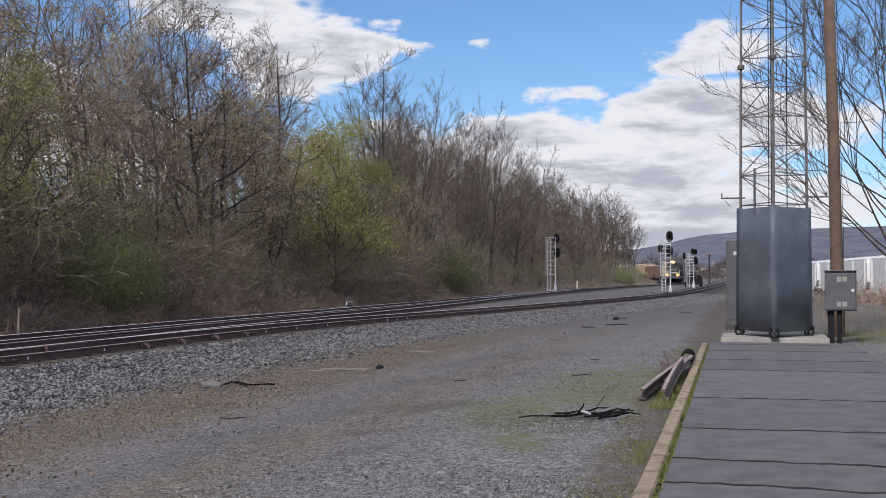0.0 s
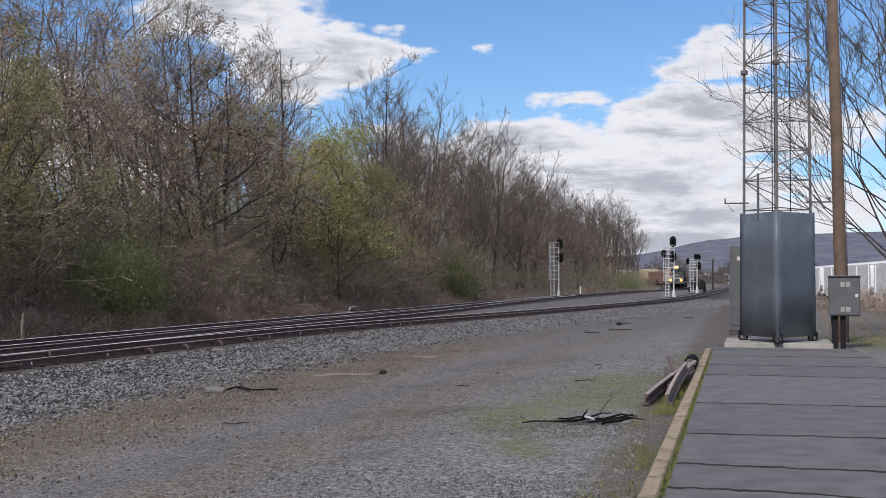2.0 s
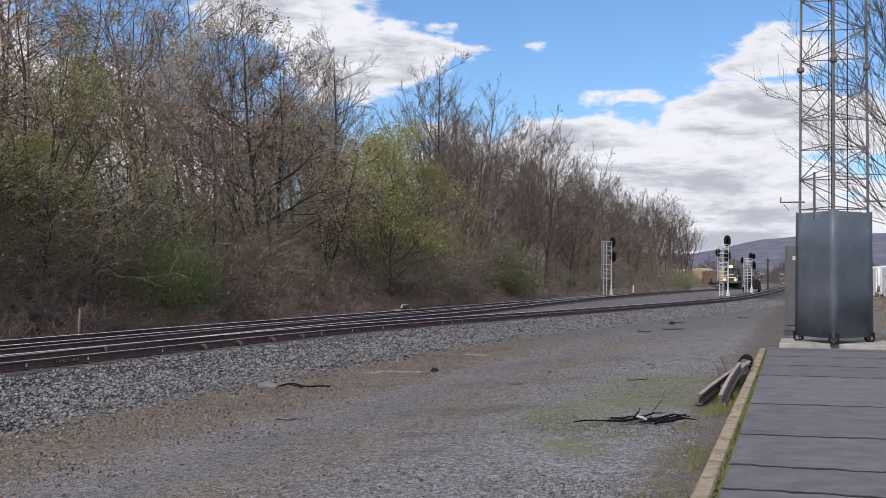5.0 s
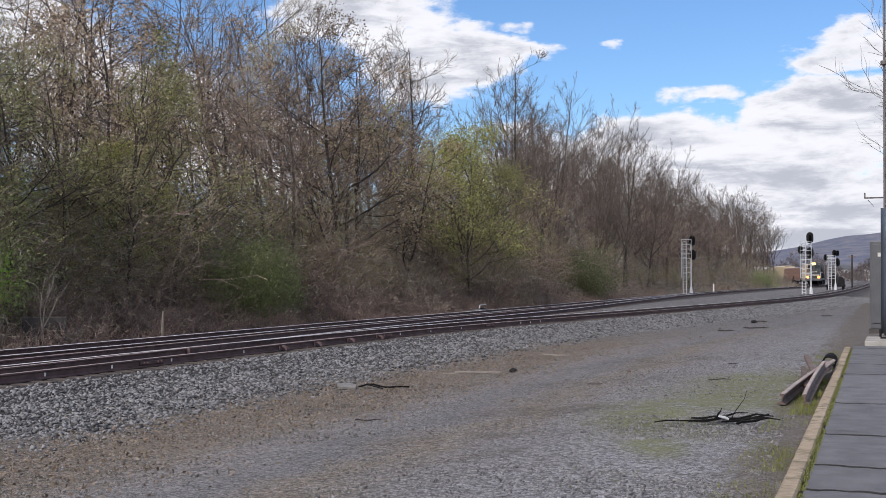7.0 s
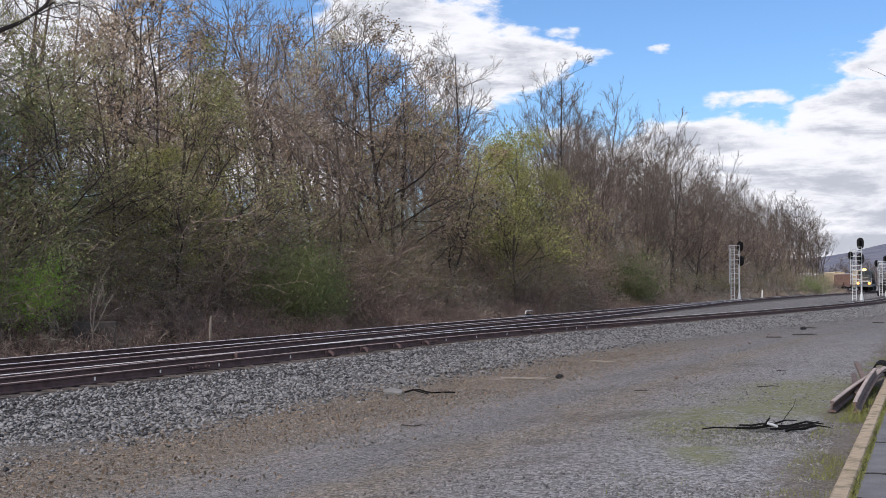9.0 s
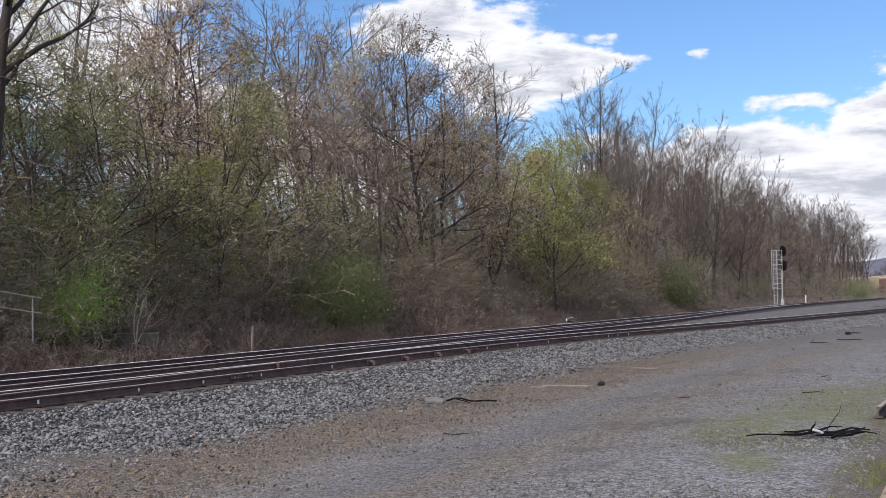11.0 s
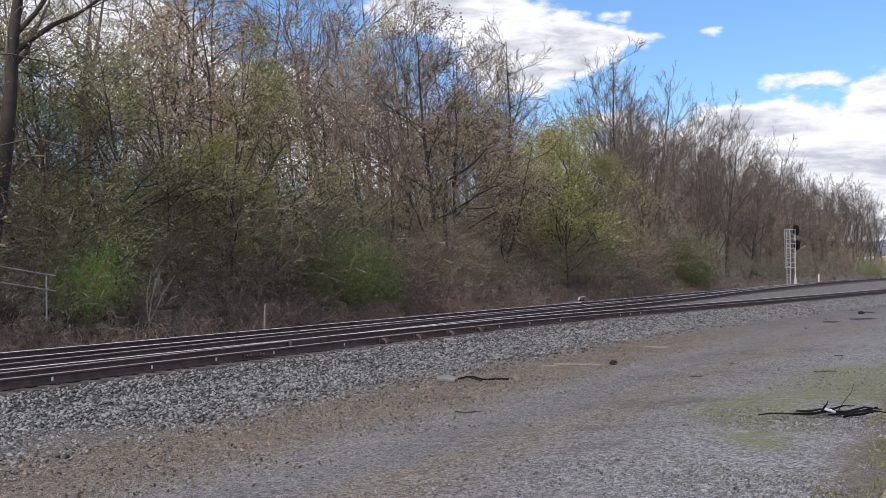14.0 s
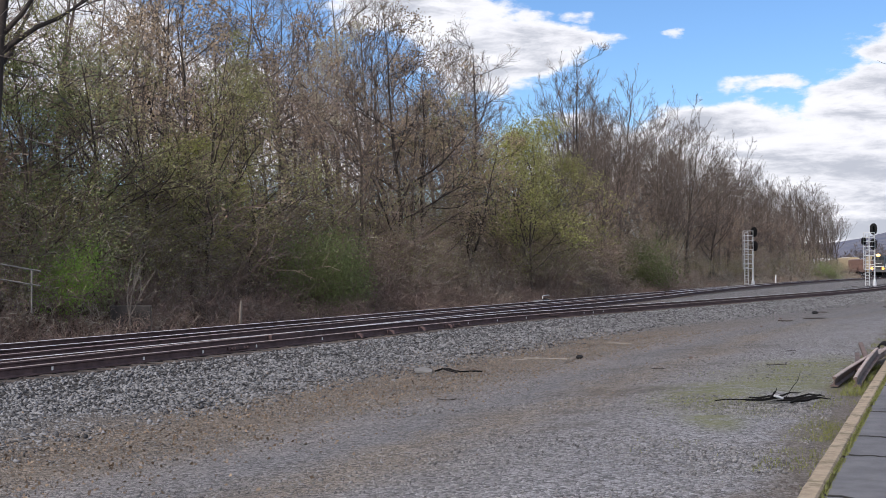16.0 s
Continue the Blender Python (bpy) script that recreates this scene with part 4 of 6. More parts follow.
def build_woods():
    rng = random.Random(11)
    T = {
        "bare": tree_model(1, 15, BARK, "tall bare grey-brown deciduous tree", limbs=13, bare=0.38, spread=0.55, twig=GREYTWIG),
        "bare2": tree_model(2, 16, BARK, "tall bare forked tree with upright limbs", limbs=12, bare=0.45, spread=0.5, twig=GREYTWIG, lean=0.05),
        "bare3": tree_model(3, 14, BARK, "slender bare tree with brown twigs", limbs=12, bare=0.3, spread=0.65, kids=(3, 4)),
        "budding": tree_model(4, 13, DARKBARK, "brown tree covered in dry twigs and buds", BUD, 2600, 0.07, limbs=16, bare=0.12, spread=0.85, kids=(4, 5)),
        "budding2": tree_model(5, 12, DARKBARK, "broad brown tree thick with twigs and buds", BUD, 2200, 0.07, limbs=17, bare=0.10, spread=0.9, kids=(4, 5), lean=-0.08),
        "olive": tree_model(6, 11, BARK, "tree with sparse olive young leaves", OLIVE, 5000, 0.052, limbs=14, bare=0.15, spread=0.8, kids=(3, 5)),
        "yellow": tree_model(7, 9, BARK, "young tree in yellow-green spring leaf", YELLOW, 12000, 0.054, limbs=20, bare=0.14, spread=0.95, kids=(3, 5), leaf_spread=0.28, limb_length=0.46, lift=0.03),
        "pale": tree_model(8, 13, PALEBARK, "pale-barked tree with light buds", PALELEAF, 1100, 0.07, limbs=10, bare=0.5, spread=0.6),
        "vine": tree_model(9, 16, DARKBARK, "tall dark tree draped in hanging vines", limbs=11, bare=0.40, spread=0.7, vine=260, twig=TWIG),
    }
    T["old"] = tree_model(61, 14, DARKBARK, "thick dark leaning trunk at the wood's edge", limbs=12, bare=0.45, spread=0.6, lean=0.26, radius=0.30)
    T["far"] = tree_model(51, 15, BARK, "tall bare tree with fine upright branches", limbs=13, bare=0.35, spread=0.6, twig=FARTWIG, least=0.011, kids=(3, 4), lift=0.12, limb_length=0.42)
    T["far2"] = tree_model(52, 14, BARK, "bare tree with many upright grey branches", limbs=13, bare=0.30, spread=0.65, twig=FARTWIG, least=0.011, kids=(3, 4), lift=0.12, limb_length=0.42)
    T["far3"] = tree_model(53, 13, BARK, "bare brown tree thick with twigs", limbs=16, bare=0.12, spread=0.7, twig=FARTWIG, least=0.011, kids=(3, 5), lift=0.10)
    T["green"] = tree_model(54, 8, BARK, "young tree in fresh green leaf", GREEN, 6500, 0.052, limbs=15, bare=0.12, spread=0.85, kids=(3, 5), leaf_spread=0.25)
    S = {
        "brown": shrub_model(21, 3.0, 2.6, 26, "thicket of bare brown brush", BRUSHTWIG, BUD, 250, 0.024),
        "grey": shrub_model(22, 3.2, 3.4, 24, "thicket of bare grey brush", GREYTWIG, OLIVE, 350, 0.026),
        "olive": shrub_model(23, 3.4, 4.2, 22, "tall brush with olive young leaves", GREYTWIG, OLIVE, 3400, 0.028),
        "green": shrub_model(24, 3.0, 2.6, 22, "rounded shrub in fresh green leaf", TWIG, GREEN, 11000, 0.055, leaf_spread=0.36),
        "bright": shrub_model(25, 1.2, 2.5, 12, "small bright green leafy shrub", TWIG, BRIGHT, 3200, 0.045, leaf_spread=0.24),
        "low": shrub_model(26, 2.6, 1.3, 30, "low tangle of dead brown stalks", BRUSHTWIG, LITTER, 300, 0.03, arch=0.12),
        "tan": shrub_model(27, 3.4, 4.8, 22, "tall brush with tan-yellow buds", TWIG, BUD, 3000, 0.026),
    }
    back = shifted(TRACK_B, 0.0)

    def at(y, off):
        p, d = spot(back, y)
        return p.x - d.y * off, p.y + d.x * off

    # low dead brush at the foot, larger behind
    y = 8.0
    while y < 125:
        for off, kinds, size in ((4.7, ("low", "low", "brown"), 0.48), (6.4, ("brown", "low", "grey"), 0.62), (8.6, ("brown", "grey", "tan", "olive"), 0.9), (12.0, ("tan", "olive", "grey"), 1.35)):
            k = rng.choice(kinds)
            px, py = at(y + rng.uniform(-0.7, 0.7), off + rng.uniform(-0.8, 0.8))
            plant(S[k], px, py, size * rng.uniform(0.8, 1.25), rng.uniform(0, 360), "brush along the tracks", 1.2)
        y += 1.3 + y * 0.006
    # trees, row by row
    y = 0.0
    while y < 262:
        tallness = 1.12 - 0.16 * float(ease(np.array(y), 120, 250))
        for off, kinds, size in ((9.5, ("budding", "budding2", "olive", "bare3"), 0.80), (13.5, ("budding", "budding2", "bare3", "olive", "bare"), 0.97), (19.0, ("bare", "bare2", "bare3", "budding"), 1.02), (27.0, ("bare", "bare2", "bare3"), 1.05)):
            k = rng.choice(kinds)
            if y > 85:
                size = max(size, 1.0)
                k = rng.choice(("far3", "far2")) if off < 12 else rng.choice(("far", "far2", "far3") if off < 16 else ("far", "far2"))
            if off > 15 and y < 85 and rng.random() < 0.35:
                continue
            px, py = at(y + rng.uniform(-1.6, 1.6), off + rng.uniform(-1.8, 1.8))
            b = math.degrees(math.atan2(px, py))
            low = 0.62 if -7.4 < b < -3.6 else 1.0
            plant(T[k], px, py, size * tallness * low * rng.uniform(0.85, 1.10), rng.uniform(0, 360), "trees of the woods")
        y += 3.7 + y * 0.002
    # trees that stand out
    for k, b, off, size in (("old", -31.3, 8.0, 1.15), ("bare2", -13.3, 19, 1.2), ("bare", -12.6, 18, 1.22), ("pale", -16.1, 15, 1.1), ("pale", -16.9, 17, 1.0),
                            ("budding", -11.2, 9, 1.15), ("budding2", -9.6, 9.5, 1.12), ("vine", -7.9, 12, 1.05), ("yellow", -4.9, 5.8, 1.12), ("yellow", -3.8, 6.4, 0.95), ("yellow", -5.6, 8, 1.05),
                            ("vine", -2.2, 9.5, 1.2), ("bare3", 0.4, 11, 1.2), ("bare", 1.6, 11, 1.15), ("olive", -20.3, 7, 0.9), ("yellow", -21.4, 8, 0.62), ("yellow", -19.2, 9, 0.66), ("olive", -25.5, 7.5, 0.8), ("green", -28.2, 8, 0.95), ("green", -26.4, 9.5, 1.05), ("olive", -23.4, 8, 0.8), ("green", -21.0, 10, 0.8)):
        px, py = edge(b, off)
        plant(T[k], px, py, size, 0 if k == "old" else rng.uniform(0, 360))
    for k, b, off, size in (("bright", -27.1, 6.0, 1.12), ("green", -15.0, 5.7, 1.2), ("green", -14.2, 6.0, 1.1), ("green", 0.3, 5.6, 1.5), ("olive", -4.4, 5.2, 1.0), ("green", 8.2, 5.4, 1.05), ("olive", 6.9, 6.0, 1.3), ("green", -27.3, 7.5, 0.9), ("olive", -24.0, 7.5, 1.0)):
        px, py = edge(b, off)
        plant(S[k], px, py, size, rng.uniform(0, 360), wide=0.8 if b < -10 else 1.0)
    for m in list(T.values()) + list(S.values()):
        for o in [*m.children_recursive, m]:
            bpy.data.objects.remove(o)
    return


build_woods()


# ---- joined growth, too fine to count ----
B_Y = np.array([p.y for p in TRACK_B if p.y < 420])
B_X = np.array([p.x for p in TRACK_B if p.y < 420])
keep = np.argsort(B_Y)
B_Y, B_X = B_Y[keep], B_X[keep]


def beside(y, off):
    """Plan points off metres to the left of the far track."""
    x = np.interp(y, B_Y, B_X)
    sl = np.interp(y + 1, B_Y, B_X) - np.interp(y - 1, B_Y, B_X)
    n = np.sqrt(4 + sl * sl)
    return x - 2 / n * off, y + sl / n * off


def quads_object(name, corners, mat, label, category):
    """One joined mesh of four-cornered pieces; corners: array (n, 4, 3)."""
    n = len(corners)
    me = bpy.data.meshes.new(name)
    me.vertices.add(n * 4)
    me.vertices.foreach_set("co", corners.astype(np.float32).ravel())
    me.loops.add(n * 4)
    me.loops.foreach_set("vertex_index", np.arange(n * 4, dtype=np.int32))
    me.polygons.add(n)
    me.polygons.foreach_set("loop_start", np.arange(0, n * 4, 4, dtype=np.int32))
    me.materials.append(mat)
    me.update(calc_edges=True)
    return solid(name, me, label, category, kind="stuff")


def unit(v):
    return v / np.maximum(1e-9, np.linalg.norm(v, axis=-1, keepdims=True))


def sprays(rs, base, per, length, width, lift, loose=0.42, bend=0.0):
    """Fans of thin tapering twigs from base points; bent ones are made of two joined lengths."""
    n = len(base)
    lead = unit(rs.normal(0, 1, (n, 3)) * (0.9, 0.9, 0.6) + (0, 0, lift))
    d = unit(lead[:, None, :] + rs.normal(0, loose, (n, per, 3)))
    ln = length * rs.uniform(0.5, 1.4, (n, per, 1))
    start = base[:, None, :] + d * ln * rs.uniform(0, 0.25, (n, per, 1)) + rs.normal(0, 0.12, (n, per, 3))
    side = unit(np.cross(d, rs.normal(0, 1, (n, per, 3))))
    w = width[:, None, None] * rs.uniform(0.6, 1.3, (n, per, 1))
    end = start + d * ln + rs.normal(0, 0.06, (n, per, 3))
    if not bend:
        q = np.stack([start - side * w, start + side * w, end + side * w * 0.35, end - side * w * 0.35], axis=2)
        return q.reshape(-1, 4, 3)
    mid = (start + end) / 2 + unit(rs.normal(0, 1, (n, per, 3))) * ln * bend
    q = np.stack([start - side * w, start + side * w, mid + side * w * 0.75, mid - side * w * 0.75], axis=2)
    r = np.stack([mid - side * w * 0.75, mid + side * w * 0.75, end + side * w * 0.3, end - side * w * 0.3], axis=2)
    return np.concatenate([q.reshape(-1, 4, 3), r.reshape(-1, 4, 3)])


def boughs(rs, start, steps, length, radius, lift, turn):
    """Long crooked branches, three-sided and tapering; corners as for quads_object."""
    n = len(start)
    d = unit(rs.normal(0, 1, (n, 3)) * (1, 1, 0.5) + (0, 0, lift))
    side = unit(np.cross(d, rs.normal(0, 1, (n, 3))))
    p, rings = start, []
    for k in range(steps + 1):
        up = np.cross(d, side)
        r = radius[:, None] * (1 - 0.8 * k / steps)
        rings.append(np.stack([p + (side * math.cos(a) + up * math.sin(a)) * r for a in (0.0, 2.1, 4.2)], 1))
        d = unit(d + rs.normal(0, turn, (n, 3)) - (0, 0, 0.05))
        side = unit(side - d * np.sum(side * d, 1, keepdims=True))
        p = p + d * (length / steps)[:, None]
    out = []
    for a, b in zip(rings, rings[1:]):
        for k in range(3):
            j = (k + 1) % 3
            out.append(np.stack([a[:, k], a[:, j], b[:, j], b[:, k]], 1))
    return np.concatenate(out)


def leaf_quads(rs, c, size):
    n = len(c)
    a = unit(rs.normal(0, 1, (n, 3)))
    b = unit(np.cross(a, rs.normal(0, 1, (n, 3))))
    s = size * rs.uniform(0.6, 1.4, (n, 1))
    return np.stack([c - a * s, c + b * s * 0.6, c + a * s, c - b * s * 0.6], axis=1)


def fbm(x, y, f, seed):
    return np.array([noise.fractal(Vector((p * f, q * f, seed)), 0.9, 2.0, 3) for p, q in zip(x, y)])


def clumps(p, f, seed):
    """Lumpy noise in space, for gathering growth into masses with gaps between."""
    return np.array([noise.fractal(Vector((x * f, y * f, z * f + seed)), 0.8, 2.0, 3) for x, y, z in p])


def build_thicket():
    rs = np.random.RandomState(5)
    n = 48000
    y = 4 + 262 * rs.random_sample(n) ** 1.25
    off = 4.2 + 27 * rs.random_sample(n) ** 1.5
    x, yy = beside(y, off)
    lump = fbm(x, yy, 0.16, 2.0)
    top = (0.7 + 2.3 * ease(off, 4.2, 6.5) + 4.4 * ease(off, 6.5, 13.0)) * np.clip(1 + 0.75 * lump, 0.45, 1.6)
    top *= 1 - 0.2 * ease(y, 120, 240)
    z = height(x, yy) + top * rs.random_sample(n) ** 1.15
    base = np.stack([x, yy, z], 1)
    base = base[clumps(base, 0.75, 3.0) + rs.normal(0, 0.12, n) > -0.12]
    x, yy = base[:, 0], base[:, 1]
    dist = np.hypot(x, yy)
    grey = fbm(x, yy, 0.09, 9.0) + rs.normal(0, 0.15, len(x)) > 0.05
    width = 0.006 + dist * 0.00006
    quads_object("brown_thicket", sprays(rs, base[~grey], 5, 0.42, width[~grey], 0.25, 0.9, 0.22), TWIG, "dense tangle of bare brown twigs under the trees", "thicket")
    quads_object("grey_thicket", sprays(rs, base[grey], 5, 0.42, width[grey], 0.25, 0.9, 0.22), GREYTWIG, "dense tangle of bare grey twigs under the trees", "thicket")
    # twig crowns of the front trees
    m = 540
    y = 5 + 215 * rs.random_sample(m) ** 1.35
    off = 7.5 + 10.0 * rs.random_sample(m)
    x, yy = beside(y, off)
    bear = np.degrees(np.arctan2(x, yy))
    roof = np.interp(bear, [-40, -19, -16.5, -14.5, -8.5, -7.0, -6.0, -3.4, -2.2, 0, 6, 12], [11.0, 11.0, 12.0, 14.0, 14.0, 12.0, 7.5, 8.0, 10.0, 10.0, 9.5, 7.5])
    zc = height(x, yy) + roof * rs.uniform(0.32, 0.84, m)
    per = 100
    wob = rs.normal(0, 1, (m, per, 3)) * np.stack([np.full(m, 1.25), np.full(m, 1.25), 0.16 * roof], 1)[:, None, :]
    c = (np.stack([x, yy, zc], 1)[:, None, :] + wob).reshape(-1, 3)
    w = np.repeat(0.005 + np.hypot(x, yy) * 0.00005, per)
    quads_object("twig_crowns", sprays(rs, c, 4, 0.40, w, 0.3, 0.8, 0.2), CROWNTWIG, "brown haze of fine twigs in the tree crowns", "twigs")
    pick = c[clumps(c, 0.9, 7.0) > 0.05]
    quads_object("crown_buds", leaf_quads(rs, np.repeat(pick, 4, 0) + rs.normal(0, 0.28, (4 * len(pick), 3)), 0.038), BUD, "tan buds in the tree crowns", "buds")
    # crooked boughs and hanging vines through the mass
    m = 3000
    y, off = 5 + 200 * rs.random_sample(m) ** 1.3, 6.5 + 10 * rs.random_sample(m)
    x, yy = beside(y, off)
    roof = np.interp(np.degrees(np.arctan2(x, yy)), [-40, -19, -15, -8, -6, -3, 12], [7, 8, 11, 11, 7, 8, 7])
    start = np.stack([x, yy, height(x, yy) + 0.5 + roof * rs.random_sample(m)], 1)
    quads_object("crooked_boughs", boughs(rs, start, 8, rs.uniform(1.5, 5.0, m), rs.uniform(0.012, 0.042, m), 0.25, 0.28), DARKTWIG, "dark crooked boughs and vines tangled through the trees", "branches")
    # buds and young leaves in clumps
    for name, mat, m, per, size, lo, label in (("tan_buds", BUD, 2900, 30, 0.030, 1.2, "tan buds and dry leaves in the brush"), ("yellow_leaves", YELLOW, 900, 40, 0.034, 1.0, "yellow-green young leaves in the brush"), ("olive_leaves", OLIVE, 4200, 40, 0.034, 0.8, "olive young leaves in the brush"),
                                               ("green_leaves", GREEN, 600, 48, 0.034, 0.4, "fresh green leaves low in the brush"), ("pale_buds", PALELEAF, 900, 20, 0.026, 1.5, "pale flower buds in the brush")):
        y = 4 + 250 * rs.random_sample(m) ** 1.3
        off = 6 + 13 * rs.random_sample(m) ** 1.3
        x, yy = beside(y, off)
        ok = fbm(x, yy, 0.11, hash(len(name)) % 17) > -0.08
        x, yy, off, y = x[ok], yy[ok], off[ok], y[ok]
        z = height(x, yy) + lo + (5.5 * ease(off, 5.0, 13.0) + 0.6) * rs.random_sample(len(x))
        if mat is GREEN:
            z = height(x, yy) + 0.3 + 2.2 * rs.random_sample(len(x))
        c = np.stack([x, yy, z], 1)[:, None, :] + rs.normal(0, 1, (len(x), per, 3)) * (0.42, 0.42, 0.34)
        quads_object(name, leaf_quads(rs, c.reshape(-1, 3), size), mat, label, "foliage")
    # litter and dead stalks at the foot of the bank
    m = 16000
    y, off = 5 + 100 * rs.random_sample(m) ** 1.5, 3.0 + 3.6 * rs.random_sample(m)
    x, yy = beside(y, off)
    base = np.stack([x, yy, height(x, yy)], 1)
    quads_object("dead_stalks", sprays(rs, base[:5200], 5, 0.5, np.full(5200, 0.006), 1.0), BRUSHTWIG, "dead weed stalks along the far track", "weeds")
    quads_object("bank_litter", leaf_quads(rs, base[5200:] + (0, 0, 0.04), 0.05), LITTER, "dead leaves on the bank", "leaf litter")


build_thicket()


def stones(name, rs, x, y, size, mat, label, category, sink=0.25):
    n = len(x)
    tmpl = np.array([(1, 0, 0), (-1, 0, 0), (0, 1, 0), (0, -1, 0), (0, 0, 0.8), (0, 0, -0.8)], float)
    v = (tmpl[None] * rs.uniform(0.6, 1.3, (n, 6, 1)) + rs.normal(0, 0.22, (n, 6, 3))) * np.stack([rs.uniform(0.8, 1.6, n), rs.uniform(0.6, 1.1, n), rs.uniform(0.5, 0.95, n)], 1)[:, None, :]
    ang = rs.uniform(0, 6.28, n)
    tilt = rs.normal(0, 0.6, n)
    ca, sa, ct, st = np.cos(ang), np.sin(ang), np.cos(tilt), np.sin(tilt)
    v = np.stack([v[..., 0], v[..., 1] * ct[:, None] - v[..., 2] * st[:, None], v[..., 1] * st[:, None] + v[..., 2] * ct[:, None]], -1)
    v = np.stack([v[..., 0] * ca[:, None] - v[..., 1] * sa[:, None], v[..., 0] * sa[:, None] + v[..., 1] * ca[:, None], v[..., 2]], -1)
    v = v * size[:, None, None] + np.stack([x, y, height(x, y) + size * (0.5 - sink)], 1)[:, None, :]
    f = np.array([(0, 2, 4), (2, 1, 4), (1, 3, 4), (3, 0, 4), (2, 0, 5), (1, 2, 5), (3, 1, 5), (0, 3, 5)])
    faces = (np.arange(n)[:, None, None] * 6 + f[None]).reshape(-1, 3)
    me = bpy.data.meshes.new(name)
    me.vertices.add(n * 6)
    me.vertices.foreach_set("co", v.astype(np.float32).ravel())
    me.loops.add(len(faces) * 3)
    me.loops.foreach_set("vertex_index", faces.astype(np.int32).ravel())
    me.polygons.add(len(faces))
    me.polygons.foreach_set("loop_start", np.arange(0, len(faces) * 3, 3, dtype=np.int32))
    me.materials.append(mat)
    me.update(calc_edges=True)
    return solid(name, me, label, category, kind="stuff")


A_Y = np.array([p.y for p in TRACK_A])
A_X = np.array([p.x for p in TRACK_A])


def right_of_near(y, off):
    x = np.interp(y, A_Y, A_X)
    sl = (np.interp(y + 1, A_Y, A_X) - np.interp(y - 1, A_Y, A_X)) / 2
    n = np.sqrt(1 + sl * sl)
    return x + off / n, y - off * sl / n


def build_ballast():
    rs = np.random.RandomState(8)
    n = 64000
    y = 12 + 112 * rs.random_sample(n) ** 2.2
    off = 1.22 + 3.8 * rs.random_sample(n) + np.abs(rs.normal(0, 0.6, n))
    x, yy = right_of_near(y, off)
    stones("ballast", rs, x, yy, rs.uniform(0.018, 0.042, n) * (1 + 0.005 * y), BALLAST, "grey crushed stone ballast beside the rails", "ballast")
    n = 46000
    y, off = 8 + 34 * rs.random_sample(n) ** 1.4, 5.2 + 9.5 * rs.random_sample(n)
    x, yy = right_of_near(y, off)
    ok = (x * 0.9738 - yy * 0.2274 < -0.80) & (yy > 5)
    stones("yard_gravel", rs, x[ok], yy[ok], (0.007 + 0.013 * rs.random_sample(n) ** 2)[ok], YARDSTONE, "loose gravel over the yard", "gravel")
    n = 6000
    x, yy = rs.normal(1.5, 0.8, n), rs.uniform(8.0, 15.5, n)
    ok = (x * 0.9738 - yy * 0.2274 < -0.95) & (x * 0.9738 - yy * 0.2274 > -3.2)
    stones("kerb_gravel", rs, x[ok], yy[ok], rs.uniform(0.008, 0.018, n)[ok], YARDSTONE, "coarse fresh gravel near the kerb", "gravel")
    n = 9000
    y, off = 12 + 60 * rs.random_sample(n) ** 1.4, rs.uniform(-5.2, 0.9, n)
    x, yy = right_of_near(y, off)
    stones("track_ballast", rs, x, yy, rs.uniform(0.02, 0.04, n), DARKSTONE, "soiled dark ballast between the rails", "ballast")
    n = 9000
    y, off = 9 + 34 * rs.random_sample(n) ** 1.2, 7.0 + 1.5 * rs.normal(0, 1, n)
    x, yy = right_of_near(y, off)
    quads_object("leaf_litter", leaf_quads(rs, np.stack([x, yy, height(x, yy) + 0.015], 1), 0.021), LITTER, "brown dead leaves along the foot of the ballast", "leaf litter")


YARDSTONE = material("yard stone", (0.075, 0.071, 0.070), (0.245, 0.237, 0.236), 3.0, 0.9, 0, 0.2, 40, by_island=1.1)
DARKSTONE = material("soiled ballast", (0.04, 0.028, 0.026), (0.15, 0.115, 0.105), 3.0, 0.9, 0, 0.2, 40, by_island=0.9)
build_ballast()


